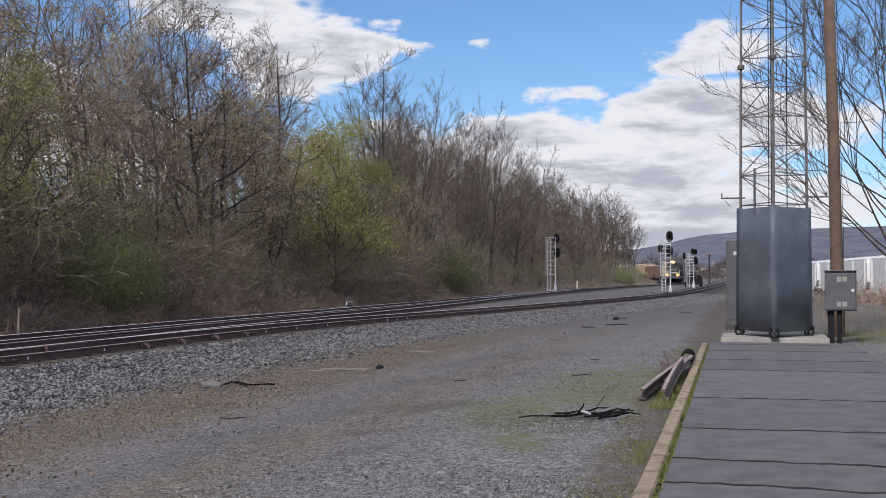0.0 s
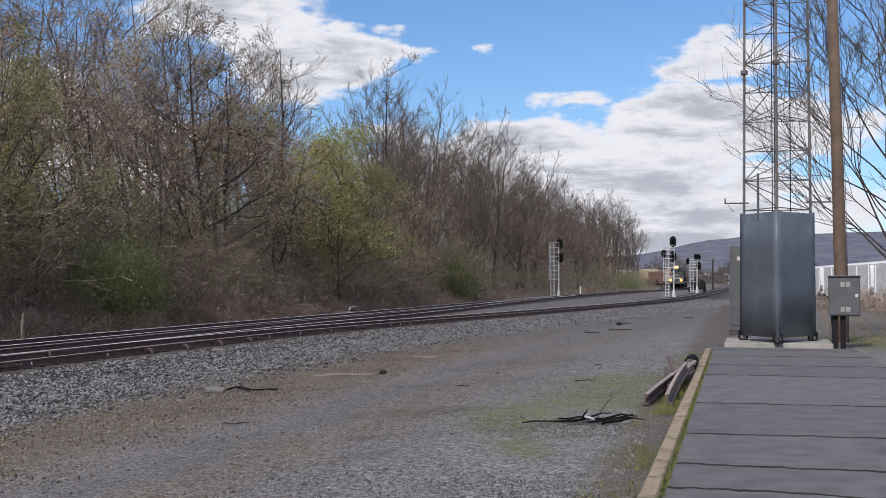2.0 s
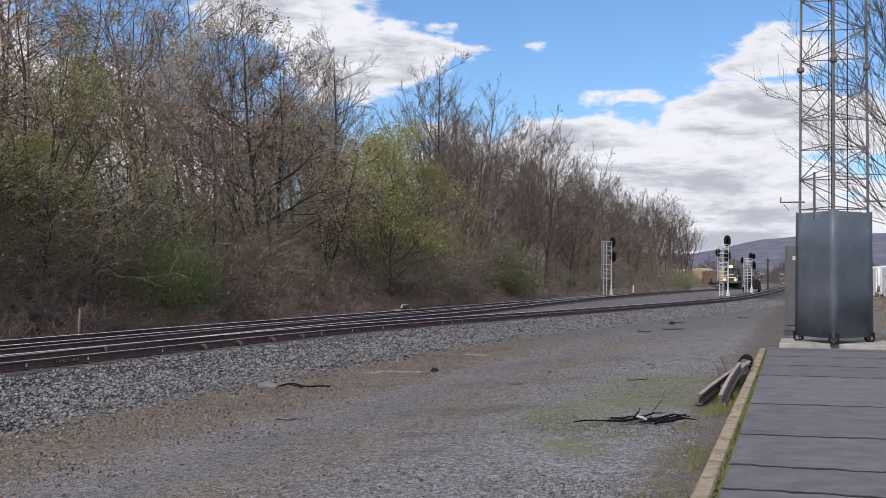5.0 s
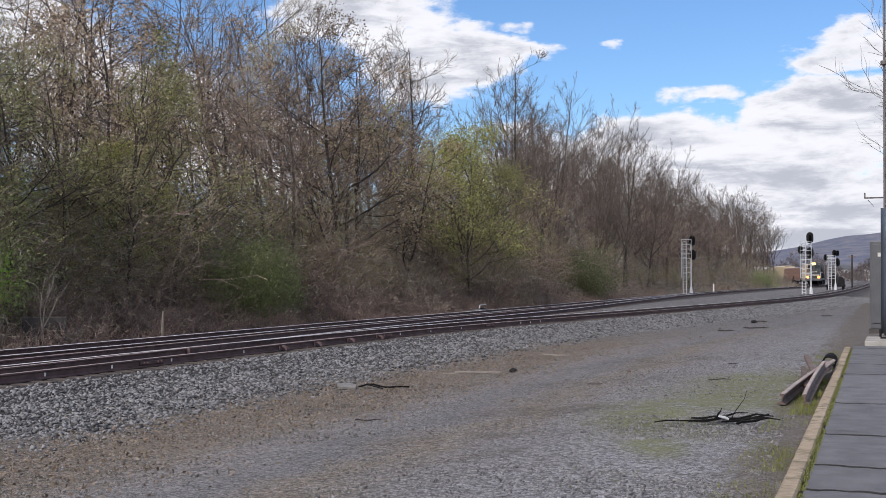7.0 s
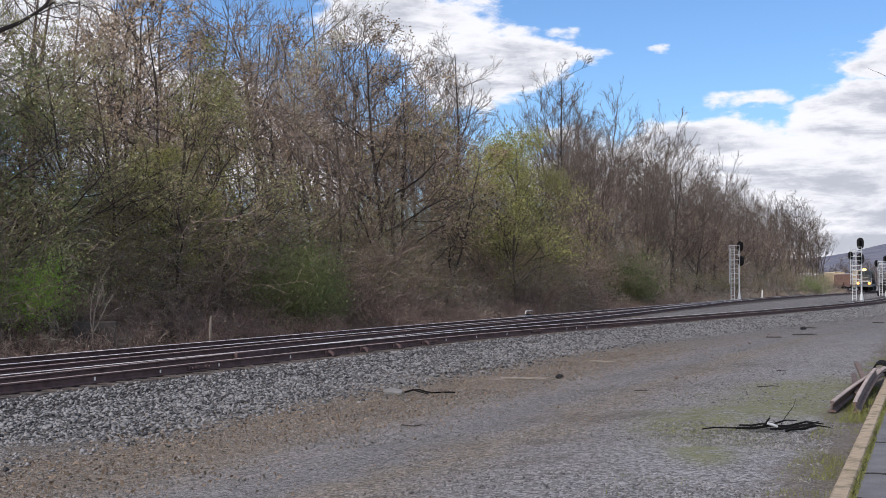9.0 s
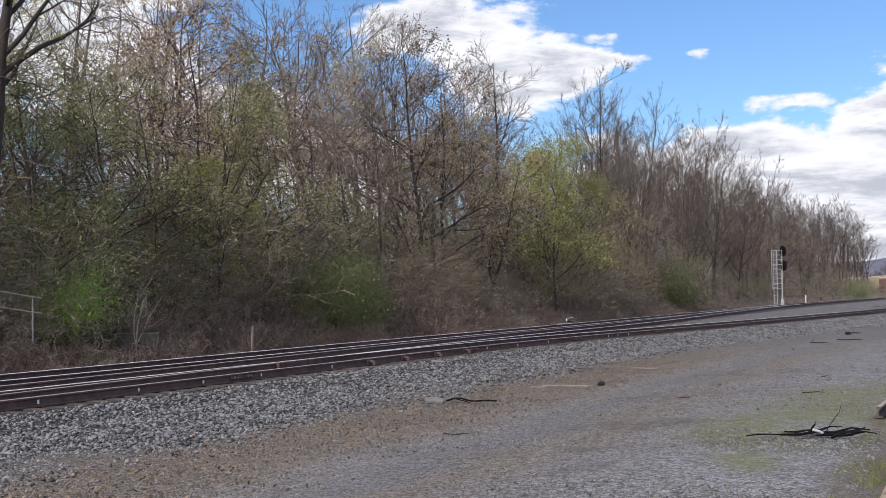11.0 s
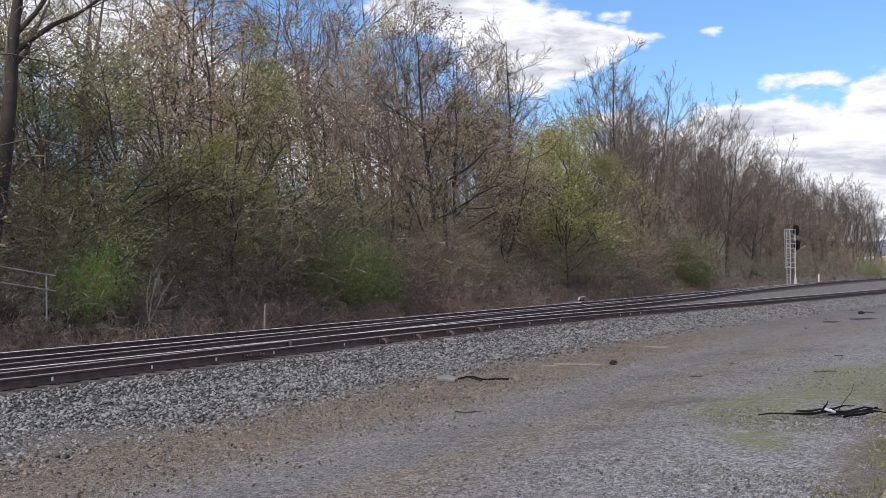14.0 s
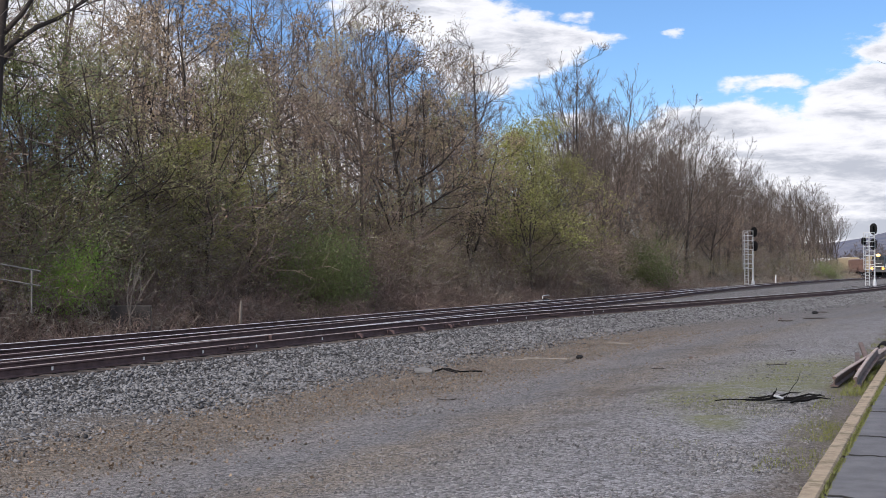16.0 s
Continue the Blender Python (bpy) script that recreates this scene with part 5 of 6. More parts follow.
def build_grass():
    rs = np.random.RandomState(3)
    out, dry = [], []

    def blades(x, y, z, tall, store):
        n = len(x)
        b = np.stack([x, y, z], 1)
        lean = rs.normal(0, 0.4, (n, 3)) * (1, 1, 0) + (0, 0, 1)
        h = tall * rs.uniform(0.4, 1.3, (n, 1))
        side = unit(np.cross(lean, rs.normal(0, 1, (n, 3)))) * 0.004
        t = b + unit(lean) * h
        store.append(np.stack([b - side, b + side, t + side * 0.2, t - side * 0.2], 1))

    # along the kerb, outside and inside
    for lo, hi, y0, y1, n, tall in ((-0.5, -0.02, 8.5, 30, 5200, 0.04), (-0.30, -0.02, 15.5, 21, 1500, 0.08), (0.14, 0.20, 8, 30.2, 5200, 0.018)):
        u, v = rs.uniform(lo, hi, n), rs.uniform(y0, y1, n)
        p = np.array([PLAT @ Vector((a, b, 0)) for a, b in zip(u, v)])
        ok = fbm(p[:, 0], p[:, 1], 1.1, 4.0) > (-0.05 if hi < 0 else -0.3)
        p = p[ok]
        z = height(p[:, 0], p[:, 1]) if hi < 0 else np.full(len(p), 0.0)
        blades(p[:, 0], p[:, 1], z, tall, out)
    for x, y, sx, sy, n in ((2.6, 18.5, 0.8, 1.6, 2600), (0.9, 15.2, 0.5, 1.6, 1500), (2.1, 11.2, 0.25, 0.9, 900), (0.6, 12.0, 0.4, 1.2, 700), (12.0, 34.0, 1.4, 3.5, 5000)):
        px, py = rs.normal(x, sx, n), rs.normal(y, sy, n)
        ok = (fbm(px, py, 0.9, 6.0) > 0.0) & ((px * 0.9738 - py * 0.2274 < -0.8) | (px * 0.9738 - py * 0.2274 > 3.0))
        px, py = px[ok], py[ok]
        blades(px, py, height(px, py), 0.028 if x < 10 else 0.12, out)
    n = 5000
    px, py = rs.uniform(10.5, 24, n), rs.uniform(33, 60, n)
    px, py = px[px > 0.30 * py], py[px > 0.30 * py]
    blades(px, py, height(px, py), 0.4, dry)
    quads_object("grass", np.concatenate(out), GRASS, "short spring grass and moss by the kerb", "grass")
    quads_object("dry_grass", np.concatenate(dry), DRYGRASS, "dry tan grass beyond the pole", "grass")


build_grass()


# ---- loose things in the yard ----
def rail_piece(length, bend=0.0):
    s, n, k = Shape(), len(PROFILE), 8
    for i in range(k + 1):
        y = -length / 2 + length * i / k
        for x, z in PROFILE:
            s.v.append(Vector((0.78 * x + bend * (y / length) ** 2, y, 0.78 * z)))
    for i in range(k):
        for a in range(n):
            b = (a + 1) % n
            s.face(i * n + a, i * n + b, (i + 1) * n + b, (i + 1) * n + a, mat=1 if a in (n - 1, 0, 1, n - 2, n - 3) else 0)
    s.face(*range(n))
    s.face(*[k * n + a for a in reversed(range(n))])
    return s.mesh("scrap_rail", SCRAP, SCRAPTOP)


def lay(p, q, z, roll=0.0):
    """Pose of a long thing lying from p to q; z: heights of both ends."""
    d = Vector((q[0] - p[0], q[1] - p[1], z[1] - z[0]))
    m = d.to_track_quat("Y", "Z").to_matrix().to_4x4()
    return Matrix.Translation(((p[0] + q[0]) / 2, (p[1] + q[1]) / 2, (z[0] + z[1]) / 2)) @ m @ pose(0, 0, 0, 0, roll, 0), d.length


def build_scrap():
    for p, q, z, roll in (((2.59, 16.4), (4.28, 22.1), (-0.10, -0.06), 4), ((2.92, 16.5), (4.0, 20.8), (-0.12, 0.03), -12), ((3.26, 18.4), (4.47, 22.8), (-0.10, -0.04), 30)):
        z = (level(*p) + 0.02 + (z[0] + 0.12), level(*q) + 0.02 + (z[1] + 0.12))
        m, length = lay(p, q, z, roll)
        solid("scrap_rail", rail_piece(length, 0.1), "rusty length of scrap rail lying beside the kerb", "scrap rail", m, group="scrap rail heap")
    for p, q, z in (((3.72, 20.1), (4.02, 22.5), (0.06, 0.24)), ((3.30, 18.5), (3.67, 20.8), (0.02, 0.16))):
        m, length = lay(p, q, (level(*p) + 0.06 + z[0], level(*q) + 0.04 + z[1]))
        solid("scrap_bar", Shape().box(-0.04, -length / 2, -0.03, 0.04, length / 2, 0.03).mesh("scrap_bar", SCRAP, bevel=0.012), "rusty bent bar leaning on the scrap heap", "scrap bar", m, group="scrap heap bars")
    pipe = Shape()
    ring = [(0.125, 0.0), (0.125, 1.2), (0.106, 1.2), (0.106, 0.0)]
    n = 20
    for r, y in ring:
        for k in range(n):
            a = 2 * math.pi * k / n
            pipe.v.append(Vector((r * math.cos(a), y, r * math.sin(a))))
    for i in range(4):
        for k in range(n):
            pipe.face(i * n + k, i * n + (k + 1) % n, ((i + 1) % 4) * n + (k + 1) % n, ((i + 1) % 4) * n + k)
    solid("drain_pipe", pipe.mesh("drain_pipe", BLACKPLASTIC, smooth=True), "short black corrugated drain pipe by the kerb", "pipe", pose(4.56, 23.3, level(4.56, 23.3) + 0.10, 0, 0, -13))
    # torn black strips
    heap = thing("bent_metal_strips", "heap of bent black metal strips on the gravel", "scrap metal", (1.63, 14.55, level(1.63, 14.55)))
    rng = random.Random(2)
    for x0, y0, x1, y1, z1, w in ((-0.78, -0.10, 0.05, -0.02, 0.03, 0.02), (-0.35, 0.05, 0.62, 0.12, 0.05, 0.035), (-0.1, 0.2, 0.66, -0.05, 0.04, 0.03), (0.02, -0.1, 0.60, 0.25, 0.06, 0.03), (0.10, 0.0, 0.34, 0.25, 0.34, 0.008), (-0.3, 0.25, 0.3, 0.0, 0.10, 0.03), (0.15, -0.2, 0.55, 0.1, 0.03, 0.03), (-0.05, 0.1, 0.02, 0.0, 0.16, 0.02)):
        pts = [Vector((x0 + (x1 - x0) * k / 5 + rng.gauss(0, 0.012), y0 + (y1 - y0) * k / 5 + rng.gauss(0, 0.02), 0.02 + z1 * (k / 5) ** 1.5 + abs(rng.gauss(0, 0.012)))) for k in range(6)]
        part("strip", Shape().tube(pts, [w * 0.45, w * 0.6, w * 0.5, w * 0.6, w * 0.4, w * 0.25], 4).mesh("strip", BLACKPLASTIC), heap)
    part("pale_strip", Shape().box(-0.06, -0.16, 0.06, 0.0, 0.0, 0.085, pose(0, 0, 0, 0, 25, 20)).mesh("pale_strip", ALUMINIUM, bevel=0.004), heap, "pale torn metal end")
    # flat slab with a cable
    z = level(-4.4, 23.8)
    solid("stone_slab", Shape().prism([(-0.22, -0.20), (0.12, -0.24), (0.20, 0.10), (0.05, 0.26), (-0.18, 0.12)], -0.02, 0.035).mesh("stone_slab", SLAB, bevel=0.008), "flat pale stone slab on the gravel", "stone", pose(-4.42, 23.8, z + 0.03, 6, 4, 20))
    pts = [Vector((-4.2 + 0.14 * k, 23.8 + 0.10 * math.sin(k * 1.3), z + 0.03 + 0.05 * max(0, math.sin(k * 0.9)))) for k in range(8)]
    solid("cable_scrap", Shape().tube(pts, [0.018] * 8, 5).tube([pts[1], pts[3] + Vector((0.1, -0.3, -0.02))], [0.016, 0.014], 4).mesh("cable_scrap", BLACKPLASTIC), "torn black cable on the gravel", "cable")
    for x, y, w, turn, label in ((-2.1, 27.4, 1.15, 10, "bleached broken plank lying on the gravel"), (-0.55, 33.6, 0.7, -8, "bleached piece of board on the gravel"), (-2.75, 27.2, 0.35, 30, "split piece of grey wood on the gravel")):
        solid("plank", Shape().prism([(-w / 2, -0.05), (w * 0.42, -0.07), (w / 2, 0.0), (w * 0.4, 0.06), (-w / 2, 0.05)], 0, 0.03).mesh("plank", GREYWOOD, bevel=0.006), label, "plank", pose(x, y, level(x, y) + 0.012, 2, 1, turn), group="loose planks")
    for x, y, r in ((-1.4, 27.5, 0.09), (8.05, 58, 0.15), (4.0, 41, 0.05), (1.0, 24.2, 0.04), (5.8, 51.5, 0.06)):
        bm = bmesh.new()
        bmesh.ops.create_icosphere(bm, subdivisions=2, radius=r)
        for v in bm.verts:
            v.co *= 1 + 0.35 * noise.noise(v.co * 9 + Vector((x, y, 0)))
            v.co.z *= 0.6
        me = bpy.data.meshes.new("dark_clod")
        bm.to_mesh(me)
        bm.free()
        me.materials.append(BLACK if r > 0.08 else SCRAP)
        solid("dark_clod", me, "dark lump of debris on the gravel", "debris", pose(x, y, level(x, y) + r * 0.35), group="dark lumps of debris")
    rng = random.Random(9)
    for x, y in ((-2.9, 17.2), (2.3, 20.6), (0.3, 21.0), (3.0, 24.5), (-6.1, 20.9), (5.4, 46.0), (6.6, 47.0), (8.6, 60.0), (12.5, 64.0), (10.8, 84.0), (22.2, 132.0), (20.6, 128.0)):
        w = rng.uniform(0.25, 0.5) * (1 if y < 40 else 2.2)
        pts = [Vector((w * (k / 4 - 0.5), 0.04 * rng.gauss(0, 1), 0.02 + 0.015 * rng.random())) for k in range(5)]
        solid("stick", Shape().tube(pts, [0.010 * (1 if y < 40 else 3)] * 4 + [0.004], 4).mesh("stick", DARKBARK), "dark broken stick lying on the gravel", "stick", pose(x, y, level(x, y), 0, 0, rng.uniform(-30, 30)), group="broken sticks")


build_scrap()


# ---- small things by the tracks ----
def build_trackside():
    # rail braces along the near rail
    arch = [(0.03 + 0.17 * math.cos(t), 0.015 + 0.125 * math.sin(t)) for t in np.linspace(0, math.pi / 2, 7)] + [(0.03 + 0.115 * math.cos(t), 0.01 + 0.085 * math.sin(t)) for t in np.linspace(math.pi / 2, 0, 7)]
    brace = Shape().prism(arch, -0.055, 0.055, pose(0, 0, 0, 90)).box(0.0, -0.16, 0.0, 0.03, -0.07, 0.125).mesh("rail_brace", RAILSIDE)
    for y in (32.3, 34.3, 36.4, 38.4):
        p, d = spot(NEAR, y)
        part("rail_brace", brace, track_near, "rusty curved rail brace", pose(p.x + d.y * 0.05, p.y - d.x * 0.05, RAIL_TOP - 0.178, 0, 0, math.degrees(math.atan2(d.y, d.x)) - 90))
    mark = Shape().box(-0.004, -0.025, 0, 0.004, 0.025, 0.07).mesh("paint_mark", WHITE)
    for y in (20.2, 22.9, 25.0, 27.2, 30.4, 40.1, 42.5, 45.0, 50.3, 51.2, 52.2):
        p, d = spot(NEAR, y)
        part("paint_mark", mark, track_near, "white paint mark on the web", pose(p.x + d.y * 0.016, p.y - d.x * 0.016, RAIL_TOP - 0.13, 0, 0, math.degrees(math.atan2(d.y, d.x)) - 90))
    bar = Shape().box(-0.02, -0.45, 0, 0.02, 0.45, 0.085).mesh("joint_bar", RAILSIDE, bevel=0.008)
    bolt = Shape().tube([(0, 0, 0), (0.05, 0, 0)], [0.022, 0.022], 6).mesh("bolt", RAILSIDE)
    for y in (26.4, 39.0, 47.5, 55.2, 66.0):
        p, d = spot(NEAR, y)
        j = part("joint_bar", bar, track_near, "bolted joint bar", pose(p.x + d.y * 0.03, p.y - d.x * 0.03, RAIL_TOP - 0.135, 0, 0, math.degrees(math.atan2(d.y, d.x)) - 90))
        for k in (-0.33, -0.2, 0.2, 0.33):
            part("bolt", bolt, j, m=pose(0.015, k, 0.042))
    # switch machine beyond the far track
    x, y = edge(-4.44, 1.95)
    s = thing("switch_machine", "dark steel switch machine beside the far track", "switch machine", (x, y, level(x, y) - 0.12), 76)
    part("body", Shape().box(-0.75, -0.3, 0, 0.35, 0.3, 0.28).mesh("body", GREYPAINT, bevel=0.04), s)
    part("motor_cover", Shape().tube([(0.35, 0, 0.2), (0.85, 0, 0.2)], [0.17, 0.15], 12).mesh("motor_cover", BLACK, bevel=0.01), s)
    part("hand_lever", Shape().tube([(-0.6, -0.2, 0.36), (-0.55, -0.2, 0.52), (0.5, -0.2, 0.55), (0.6, -0.2, 0.5)], [0.025] * 4, 6).mesh("hand_lever", ALUMINIUM), s, "pale hand lever")
    part("tie_plank", Shape().box(-1.0, -0.5, -0.16, 1.0, 0.5, 0.0).mesh("tie_plank", TIE, bevel=0.01), s)
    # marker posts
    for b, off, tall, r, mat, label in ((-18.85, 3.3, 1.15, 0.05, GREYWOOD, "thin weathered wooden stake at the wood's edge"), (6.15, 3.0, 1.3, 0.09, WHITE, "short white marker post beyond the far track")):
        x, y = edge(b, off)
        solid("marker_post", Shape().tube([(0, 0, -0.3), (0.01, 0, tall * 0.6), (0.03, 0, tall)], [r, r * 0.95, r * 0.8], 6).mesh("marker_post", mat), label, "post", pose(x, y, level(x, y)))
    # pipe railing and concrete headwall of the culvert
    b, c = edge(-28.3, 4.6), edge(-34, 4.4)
    r = thing("pipe_railing", "pale galvanised pipe railing above the culvert", "railing", (b[0], b[1], 0.85))
    v = Vector((c[0] - b[0], c[1] - b[1], 0.62))
    for z in (0.80, 0.38):
        part("rail_pipe", Shape().tube([Vector((0.22, 0.1, z - 0.04)), v + Vector((0, 0, z))], [0.020] * 2, 7).mesh("rail_pipe", PADCONCRETE), r)
    for k in (0.0, 0.45, 0.9):
        q = v * k
        part("post", Shape().tube([q + Vector((0, 0, -0.45)), q + Vector((0, 0, 0.82))], [0.025] * 2, 7).mesh("post", PADCONCRETE), r)
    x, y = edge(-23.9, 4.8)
    solid("culvert_headwall", Shape().box(-0.65, -0.2, -0.9, 0.65, 0.2, 0.95).mesh("culvert_headwall", OLDCONCRETE, bevel=0.03), "old dark concrete culvert headwall in the brush", "headwall", pose(x, y, level(x, y), 0, 0, 20))
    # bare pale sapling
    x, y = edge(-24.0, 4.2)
    rng, st, tw = random.Random(31), Shape(), Shape()
    for d in ((-0.25, 0, 1), (0.1, 0.1, 1), (0.55, 0, 1)):
        grow(st, rng, Vector((0, 0, 0.75)), Vector(d).normalized(), 1.7, 0.018, 2, tw, 0.6, 0.12, 0.14, (2, 3), 5)
    st.tube([(0, 0, -0.2), (0.03, 0, 0.4), (0, 0, 0.8)], [0.03, 0.026, 0.022], 6, cap=False)
    t = thing("sapling", "bare pale sapling at the wood's edge", "tree", (x, y, level(x, y)))
    part("trunk", st.mesh("trunk", GREYWOOD), t)
    part("crown", tw.mesh("crown", GREYWOOD), t)


build_trackside()


# ---- rolling stock ----
def bogie(parent, y, z0=0.0, wheel_r=0.46, axles=(-0.9, 0.9)):
    b = part("bogie", Shape().box(-1.12, y - 1.35, z0 + 0.35, -1.0, y + 1.35, z0 + 0.78).box(1.0, y - 1.35, z0 + 0.35, 1.12, y + 1.35, z0 + 0.78).box(-1.0, y - 0.25, z0 + 0.45, 1.0, y + 0.25, z0 + 0.85).mesh("bogie", BLACK), parent, "black steel bogie")
    for a in axles:
        for x in (-0.755, 0.755):
            part("wheel", Shape().tube([(x - 0.06, y + a, z0 + wheel_r), (x + 0.06, y + a, z0 + wheel_r)], [wheel_r, wheel_r], 16).mesh("wheel", RAILSIDE), b)


def hopper(name, label, paint, tall=4.5, group="", ribs=True):
    h = thing(name, label, "hopper car", group=group)
    L, W = 8.0, 1.55
    body = [(-L, 1.9), (-L + 0.25, tall - 0.35), (-L + 0.5, tall), (L - 0.5, tall), (L - 0.25, tall - 0.35), (L, 1.9), (L - 1.6, 1.35), (L - 3.2, 0.7), (-L + 3.2, 0.7), (-L + 1.6, 1.35)]
    part("body", Shape().prism(body, -W, W, pose(0, 0, 0, 90, 0, 90)).mesh("body", paint, bevel=0.05), h)
    part("roof", Shape().prism([(-W, 0), (W, 0), (W * 0.55, 0.22), (-W * 0.55, 0.22)], -L + 0.4, L - 0.4, pose(0, 0, tall, 90, 0, 0)).mesh("roof", paint), h)
    part("running_board", Shape().box(-0.35, -L + 0.6, tall + 0.25, 0.35, L - 0.6, tall + 0.32).mesh("running_board", ALUMINIUM), h)
    rib = Shape().box(W, -0.07, 1.2, W + 0.09, 0.07, tall - 0.1).mesh("rib", paint)
    for k in range(-6, 7) if ribs else (-6, 0, 6):
        for turn in (0, 180):
            part("rib", rib, h, m=pose(0, k * 1.15, 0, 0, 0, turn))
    part("sill", Shape().box(-W * 0.9, -L, 0.95, W * 0.9, L, 1.2).mesh("sill", paint), h)
    part("end_ladder", Shape().tube([(-1.3, -L - 0.05, 1.0), (-1.3, -L - 0.05, tall)], [0.04] * 2, 5).tube([(-0.8, -L - 0.05, 1.0), (-0.8, -L - 0.05, tall)], [0.04] * 2, 5).mesh("end_ladder", paint), h)
    bogie(h, -L + 1.7)
    bogie(h, L - 1.7)
    return h


def locomotive(at, turn):
    l = thing("locomotive", "black diesel locomotive with lit headlights and pale nose stripes", "locomotive", at, turn)
    part("underframe", Shape().box(-1.5, -10.8, 1.05, 1.5, 10.8, 1.45).mesh("underframe", LOCOBLACK, bevel=0.03), l)
    part("hood", Shape().prism([(-0.95, 1.45), (0.95, 1.45), (0.95, 3.9), (0.7, 4.25), (-0.7, 4.25), (-0.95, 3.9)], -10.0, 5.2, pose(0, 0, 0, 90)).mesh("hood", LOCOBLACK, bevel=0.03), l)
    cab = part("cab", Shape().prism([(-1.5, 1.45), (1.5, 1.45), (1.5, 3.75), (1.15, 4.45), (-1.15, 4.45), (-1.5, 3.75)], -7.6, -4.9, pose(0, 0, 0, 90)).mesh("cab", LOCOBLACK, bevel=0.03), l)
    nose = part("nose", Shape().prism([(-1.25, 1.45), (1.25, 1.45), (1.25, 2.75), (0.9, 3.1), (-0.9, 3.1), (-1.25, 2.75)], -10.0, -7.6, pose(0, 0, 0, 90)).mesh("nose", LOCOBLACK, bevel=0.05), l)
    return l, cab, nose


def build_trains():
    def arc(y0, dist):
        i = min(range(len(TRACK_B)), key=lambda k: abs(TRACK_B[k].y - y0) + (99 if k and TRACK_B[k].y < TRACK_B[k - 1].y else 0))
        run = 0.0
        while run < dist and i < len(TRACK_B) - 2:
            run += (TRACK_B[i + 1] - TRACK_B[i]).length
            i += 1
        d = (TRACK_B[i + 1] - TRACK_B[i - 1]).normalized()
        return TRACK_B[i], math.degrees(math.atan2(d.y, d.x)) - 90

    p, turn = arc(243, 11)
    l, cab, nose = locomotive((p.x, p.y, RAIL_TOP), turn)
    F = -10.0
    # front faces look towards -y
    part("windscreen", Shape().box(-1.1, -7.66, 3.3, -0.15, -7.61, 3.95).mesh("windscreen", GLASS), cab)
    part("windscreen", Shape().box(0.15, -7.66, 3.3, 1.1, -7.61, 3.95).mesh("windscreen", GLASS), cab)
    part("headlight_box", Shape().box(-0.3, -7.72, 4.05, 0.3, -7.61, 4.4).mesh("headlight_box", BLACK, bevel=0.02), cab)
    # glowing discs larger than the real lamps, to include their glare
    for x in (-0.14, 0.14):
        part("headlight", Shape().tube([(x, -7.80, 4.22), (x, -7.72, 4.22)], [0.26, 0.26], 12).mesh("headlight", HEADLIGHT), cab, "lit warm headlight")
    part("nose_stripe", Shape().box(-1.1, F - 0.012, 2.0, 1.1, F - 0.004, 2.12).mesh("nose_stripe", WHITE), nose, "pale stripe")
    part("nose_stripe", Shape().box(-0.7, F - 0.012, 2.62, 0.7, F - 0.004, 2.7).mesh("nose_stripe", WHITE), nose, "pale stripe")
    part("snow_plow", Shape().prism([(-1.45, 0.15), (1.45, 0.15), (1.5, 1.05), (-1.5, 1.05)], F - 0.95, F - 0.75, pose(0, 0, 0, 90)).mesh("snow_plow", LOCOBLACK), l)
    part("pilot", Shape().box(-1.5, -10.85, 1.0, 1.5, -10.8, 1.5).mesh("pilot", GREYPAINT), l, "pale striped pilot beam")
    # ditch lamps, likewise widened so the disc takes in the glow
    for x in (-1.0, 1.0):
        part("ditch_light", Shape().tube([(x, -10.95, 1.65), (x, -10.8, 1.65)], [0.27, 0.25], 12).mesh("ditch_light", DITCHLIGHT), l, "lit amber ditch light")
    for x in (-1.35, 1.35):
        part("handrail", Shape().tube([(x, -10.7, 1.45), (x, -10.7, 2.5), (x, 10.5, 2.5)], [0.03] * 3, 5).mesh("handrail", WHITE), l)
    for y in (-6.5, 6.5):
        bogie(l, y, 0, 0.52, (-1.7, 0.0, 1.7))
    part("fuel_tank", Shape().box(-1.35, -3.2, 0.35, 1.35, 3.2, 1.05).mesh("fuel_tank", BLACK, bevel=0.06), l)
    models = [hopper("hopper_car", "tan covered hopper car coupled in the train", HOPPERTAN, group="cars of the train"), hopper("hopper_car", "rust red open hopper car coupled in the train", HOPPERRUST, 3.9, group="cars of the train"), hopper("hopper_car", "pale grey covered hopper car coupled in the train", HOPPERGREY, group="cars of the train")]
    for k, kind in enumerate((1, 1, 0, 1, 1, 0, 1, 2, 1)):
        p, turn = arc(243, 11 + 20.2 + 16.9 * k)
        copy_thing(models[kind], pose(p.x, p.y, RAIL_TOP, 0, 0, turn))
    # parked cars beyond the tower
    parked = hopper("parked_hopper", "pale grey covered hopper car parked on a siding", HOPPERGREY, 4.0, group="parked hopper cars", ribs=False)
    siding = spline([(30, 55), (36.3, 92), (39.9, 113), (47.2, 156), (54, 200)], 1.5)
    t = thing("siding_track", "rusty siding track under parked hopper cars", "railway track", kind="structure")
    for d in (-GAUGE, GAUGE):
        ob = part("rail", rail_mesh(shifted(siding, d), RUSTTOP), t, m=pose(0, 0, -0.85))
    for y in (102.0, 119.2, 136.6, 154.2):
        p, d = spot(siding, y)
        copy_thing(parked, pose(p.x, p.y, RAIL_TOP - 0.85, 0, 0, math.degrees(math.atan2(d.y, d.x)) - 90))
    for m in models + [parked]:
        for o in [*m.children_recursive, m]:
            bpy.data.objects.remove(o)
    # dark track machine standing beyond the signals
    v = thing("track_machine", "dark track maintenance machine standing by the signals", "rail vehicle", (38.3, 190.0, -0.3), -14)
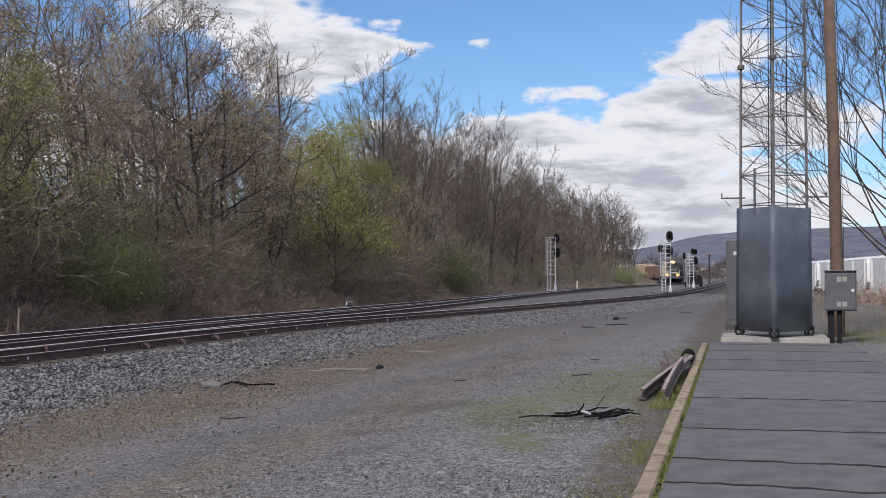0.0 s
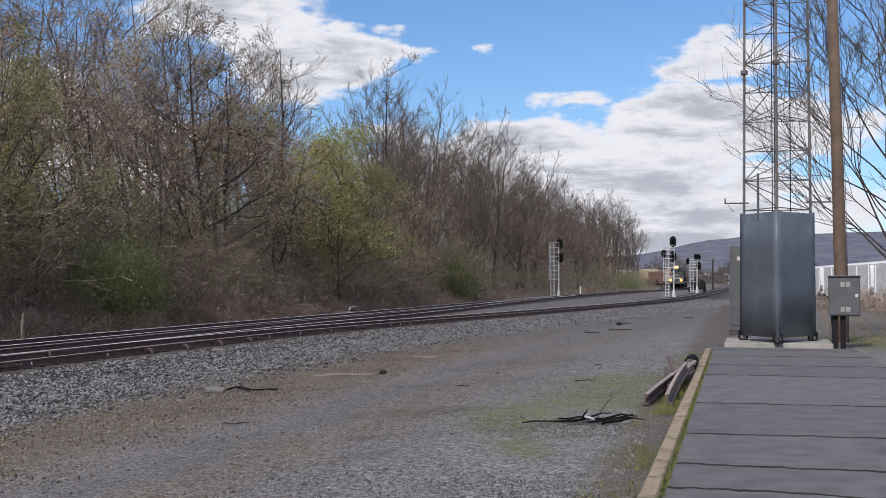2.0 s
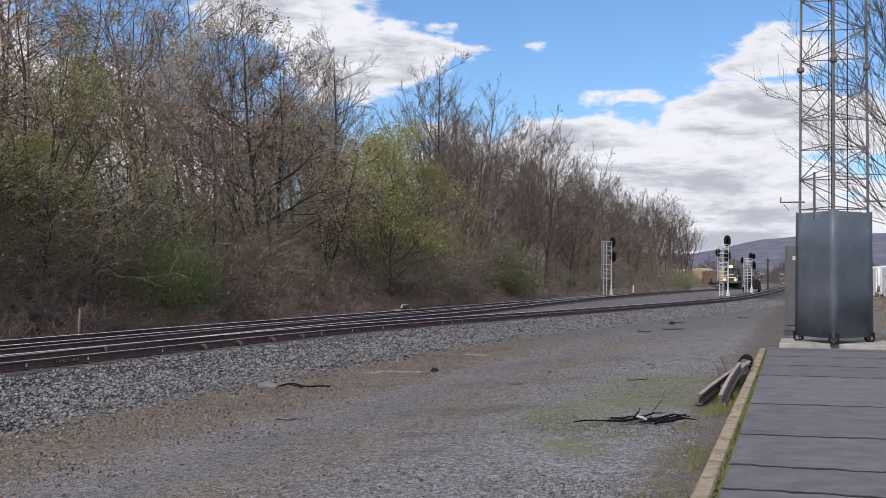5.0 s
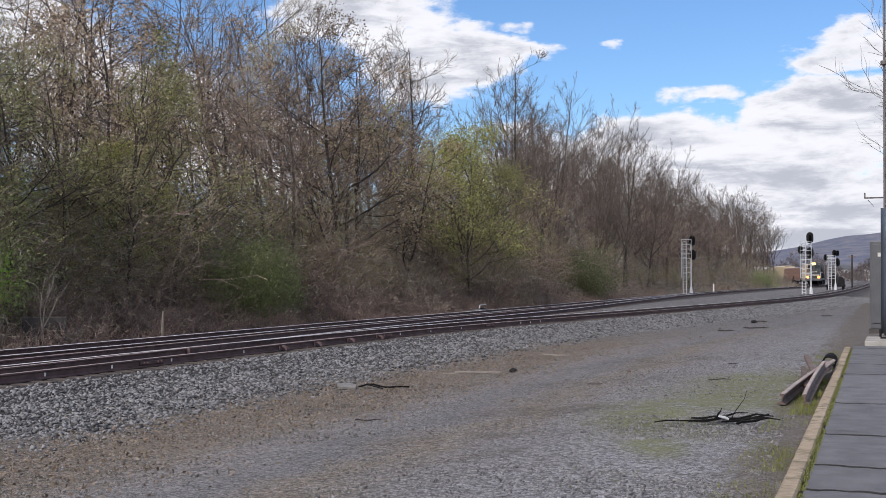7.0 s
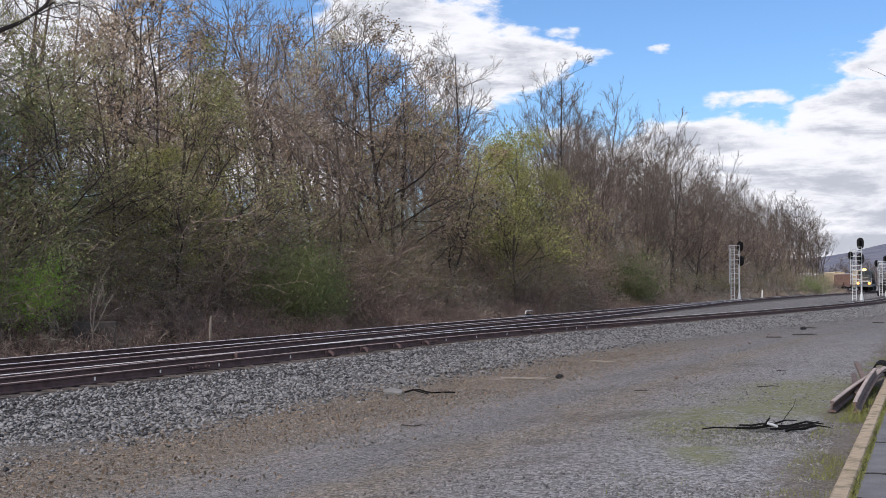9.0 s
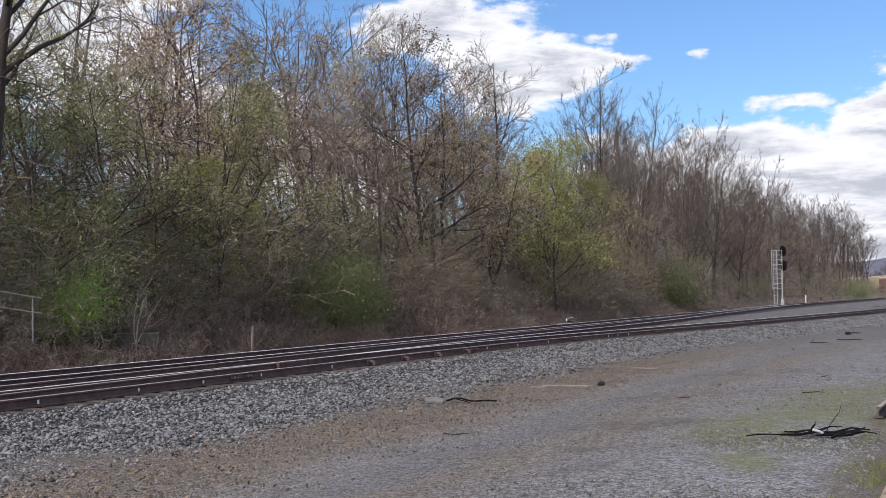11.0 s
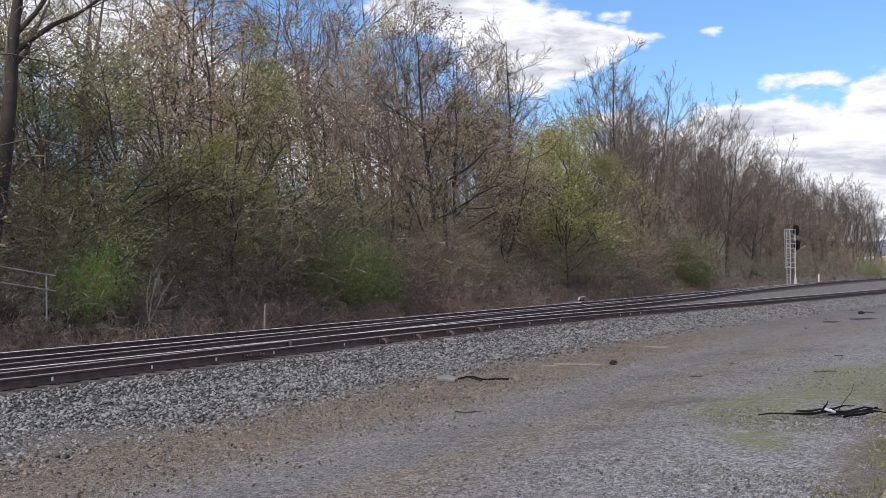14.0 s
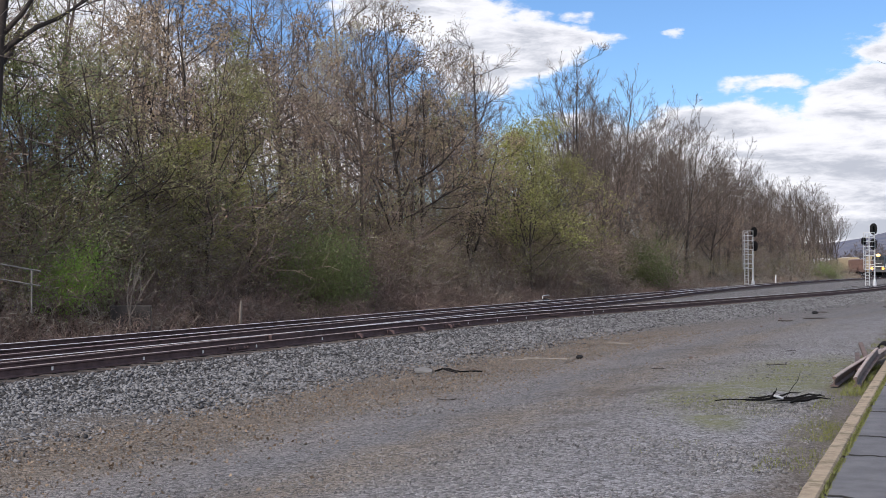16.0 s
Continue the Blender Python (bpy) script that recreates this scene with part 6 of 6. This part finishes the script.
    v.scale = (0.72, 0.72, 0.82)
    part("deck", Shape().box(-1.9, -2.5, 0.55, 1.9, 2.5, 0.95).mesh("deck", BLACK, bevel=0.04), v)
    part("cab", Shape().prism([(-1.5, 0.95), (0.35, 0.95), (0.35, 2.75), (0.1, 2.95), (-1.3, 2.95), (-1.5, 2.6)], -1.6, 0.8, pose(0, 0, 0, 90)).mesh("cab", BLACK, bevel=0.05), v)
    part("engine_cover", Shape().prism([(0.45, 0.95), (1.8, 0.95), (1.8, 1.7), (1.4, 2.3), (0.7, 2.3)], -1.4, 1.6, pose(0, 0, 0, 90)).mesh("engine_cover", BLACK, bevel=0.05), v)
    for x in (-1.5, 1.5):
        for y in (-1.6, 1.6):
            part("wheel", Shape().tube([(x - 0.2, y, 0.5), (x + 0.2, y, 0.5)], [0.5, 0.5], 16).mesh("wheel", BLACK), v)


build_trains()


# ---- distance ----
def build_distance():
    rs = np.random.RandomState(12)
    xs, ys = np.linspace(-1500, 3400, 150), np.array([1500, 1650, 1800, 1950, 2100, 2250, 2400, 2550, 2800, 3200.0])
    X, Y = np.meshgrid(xs, ys)
    ridge = np.interp(X / Y, [-0.6, 0.05, 0.12, 0.16, 0.19, 0.215, 0.235, 0.30, 0.36, 0.6, 1.0], [20, 22, 40, 48, 62, 73, 78, 82, 92, 70, 40]) * (2450 / 2200)
    prof = np.sin(np.clip((Y - 1500) / 1050, 0, 1) * math.pi / 2)
    N = np.array([noise.fractal(Vector((x * 0.004, y * 0.004, 0)), 0.8, 2.0, 5) for x, y in zip(X.ravel(), Y.ravel())]).reshape(X.shape)
    Zs = ridge * prof + N * 7 * prof + rs.normal(0, 0.8, X.shape) * prof - 1
    me = bpy.data.meshes.new("wooded_ridge")
    n = len(xs)
    me.from_pydata(list(zip(X.ravel(), Y.ravel(), Zs.ravel())), [], [(j * n + i, j * n + i + 1, (j + 1) * n + i + 1, (j + 1) * n + i) for j in range(len(ys) - 1) for i in range(n - 1)])
    # haze over the ridge comes from this blue-grey colour
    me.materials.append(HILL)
    solid("wooded_ridge", me, "long leafless wooded ridge on the horizon, tinted blue-grey for haze", "hill", kind="structure")
    # bands of bare woods in the middle distance
    m = 8000
    b = rs.uniform(0.12, 0.42, m)
    d = rs.uniform(430, 760, m)
    z = rs.random_sample(m) ** 1.3 * (6.0 + 4.0 * ease(b, 0.21, 0.16)) * (0.5 + 0.8 * np.abs(np.sin(b * 60)))
    base = np.stack([b * d, d, z], 1)
    quads_object("far_woods", sprays(rs, base, 7, 1.5, np.full(m, 0.06), 1.0), FARWOOD, "bare brown woods in the middle distance", "woods")
    for x, y, w, h, turn in ((146, 700, 5.5, 2.6, 20), (160, 705, 4.5, 2.4, -10)):
        hs = thing("house", "small pale house far beyond the tracks", "house", (x, y, 3.0), turn)
        part("wall", Shape().box(-w / 2, -3.5, -4, w / 2, 3.5, h).mesh("wall", WHITE), hs)
        part("roof", Shape().prism([(-4, 0), (4, 0), (0, 2.6)], -w / 2 - 0.4, w / 2 + 0.4, pose(0, 0, h, 90, 0, 90)).mesh("roof", GREYPAINT), hs)
        for k in (-0.25, 0.25):
            part("window", Shape().box(w * k - 0.5, -3.56, h - 2.6, w * k + 0.5, -3.5, h - 1.1).mesh("window", GLASS), hs)
    p = thing("distant_pole", "dark wooden utility pole in the distance", "utility pole", (45.0, 210.0, -0.2))
    part("pole", Shape().tube([(0, 0, -0.3), (0, 0, 5.4)], [0.17, 0.13], 8).mesh("pole", DARKBARK), p)
    part("crossarm", Shape().box(-0.6, -0.06, 5.0, 0.6, 0.06, 5.15).mesh("crossarm", POLEWOOD), p)
    # budding tree and brush beyond the pole
    t = tree_model(41, 13, BARK, "budding tree with long thin drooping branches", PALELEAF, 1300, 0.045, limbs=38, bare=0.06, spread=0.6, kids=(4, 6), limb_length=0.43, twig=DARKTWIG, radius=0.075, least=0.006, lift=0.12)
    t.matrix_world = pose(13.9, 37.0, level(13.9, 37.0), 0, 0, 40)
    t["label"] = "budding tree with long thin branches beside the pole"
    m = 800
    x, y = rs.uniform(22, 36, m), rs.uniform(58, 84, m)
    base = np.stack([x, y, height(x, y) + rs.random_sample(m) ** 1.5 * 0.9], 1)
    quads_object("roadside_brush", sprays(rs, base, 7, 0.9, np.full(m, 0.012), 0.9), TWIG, "bare brown brush in front of the parked cars", "brush")


build_distance()
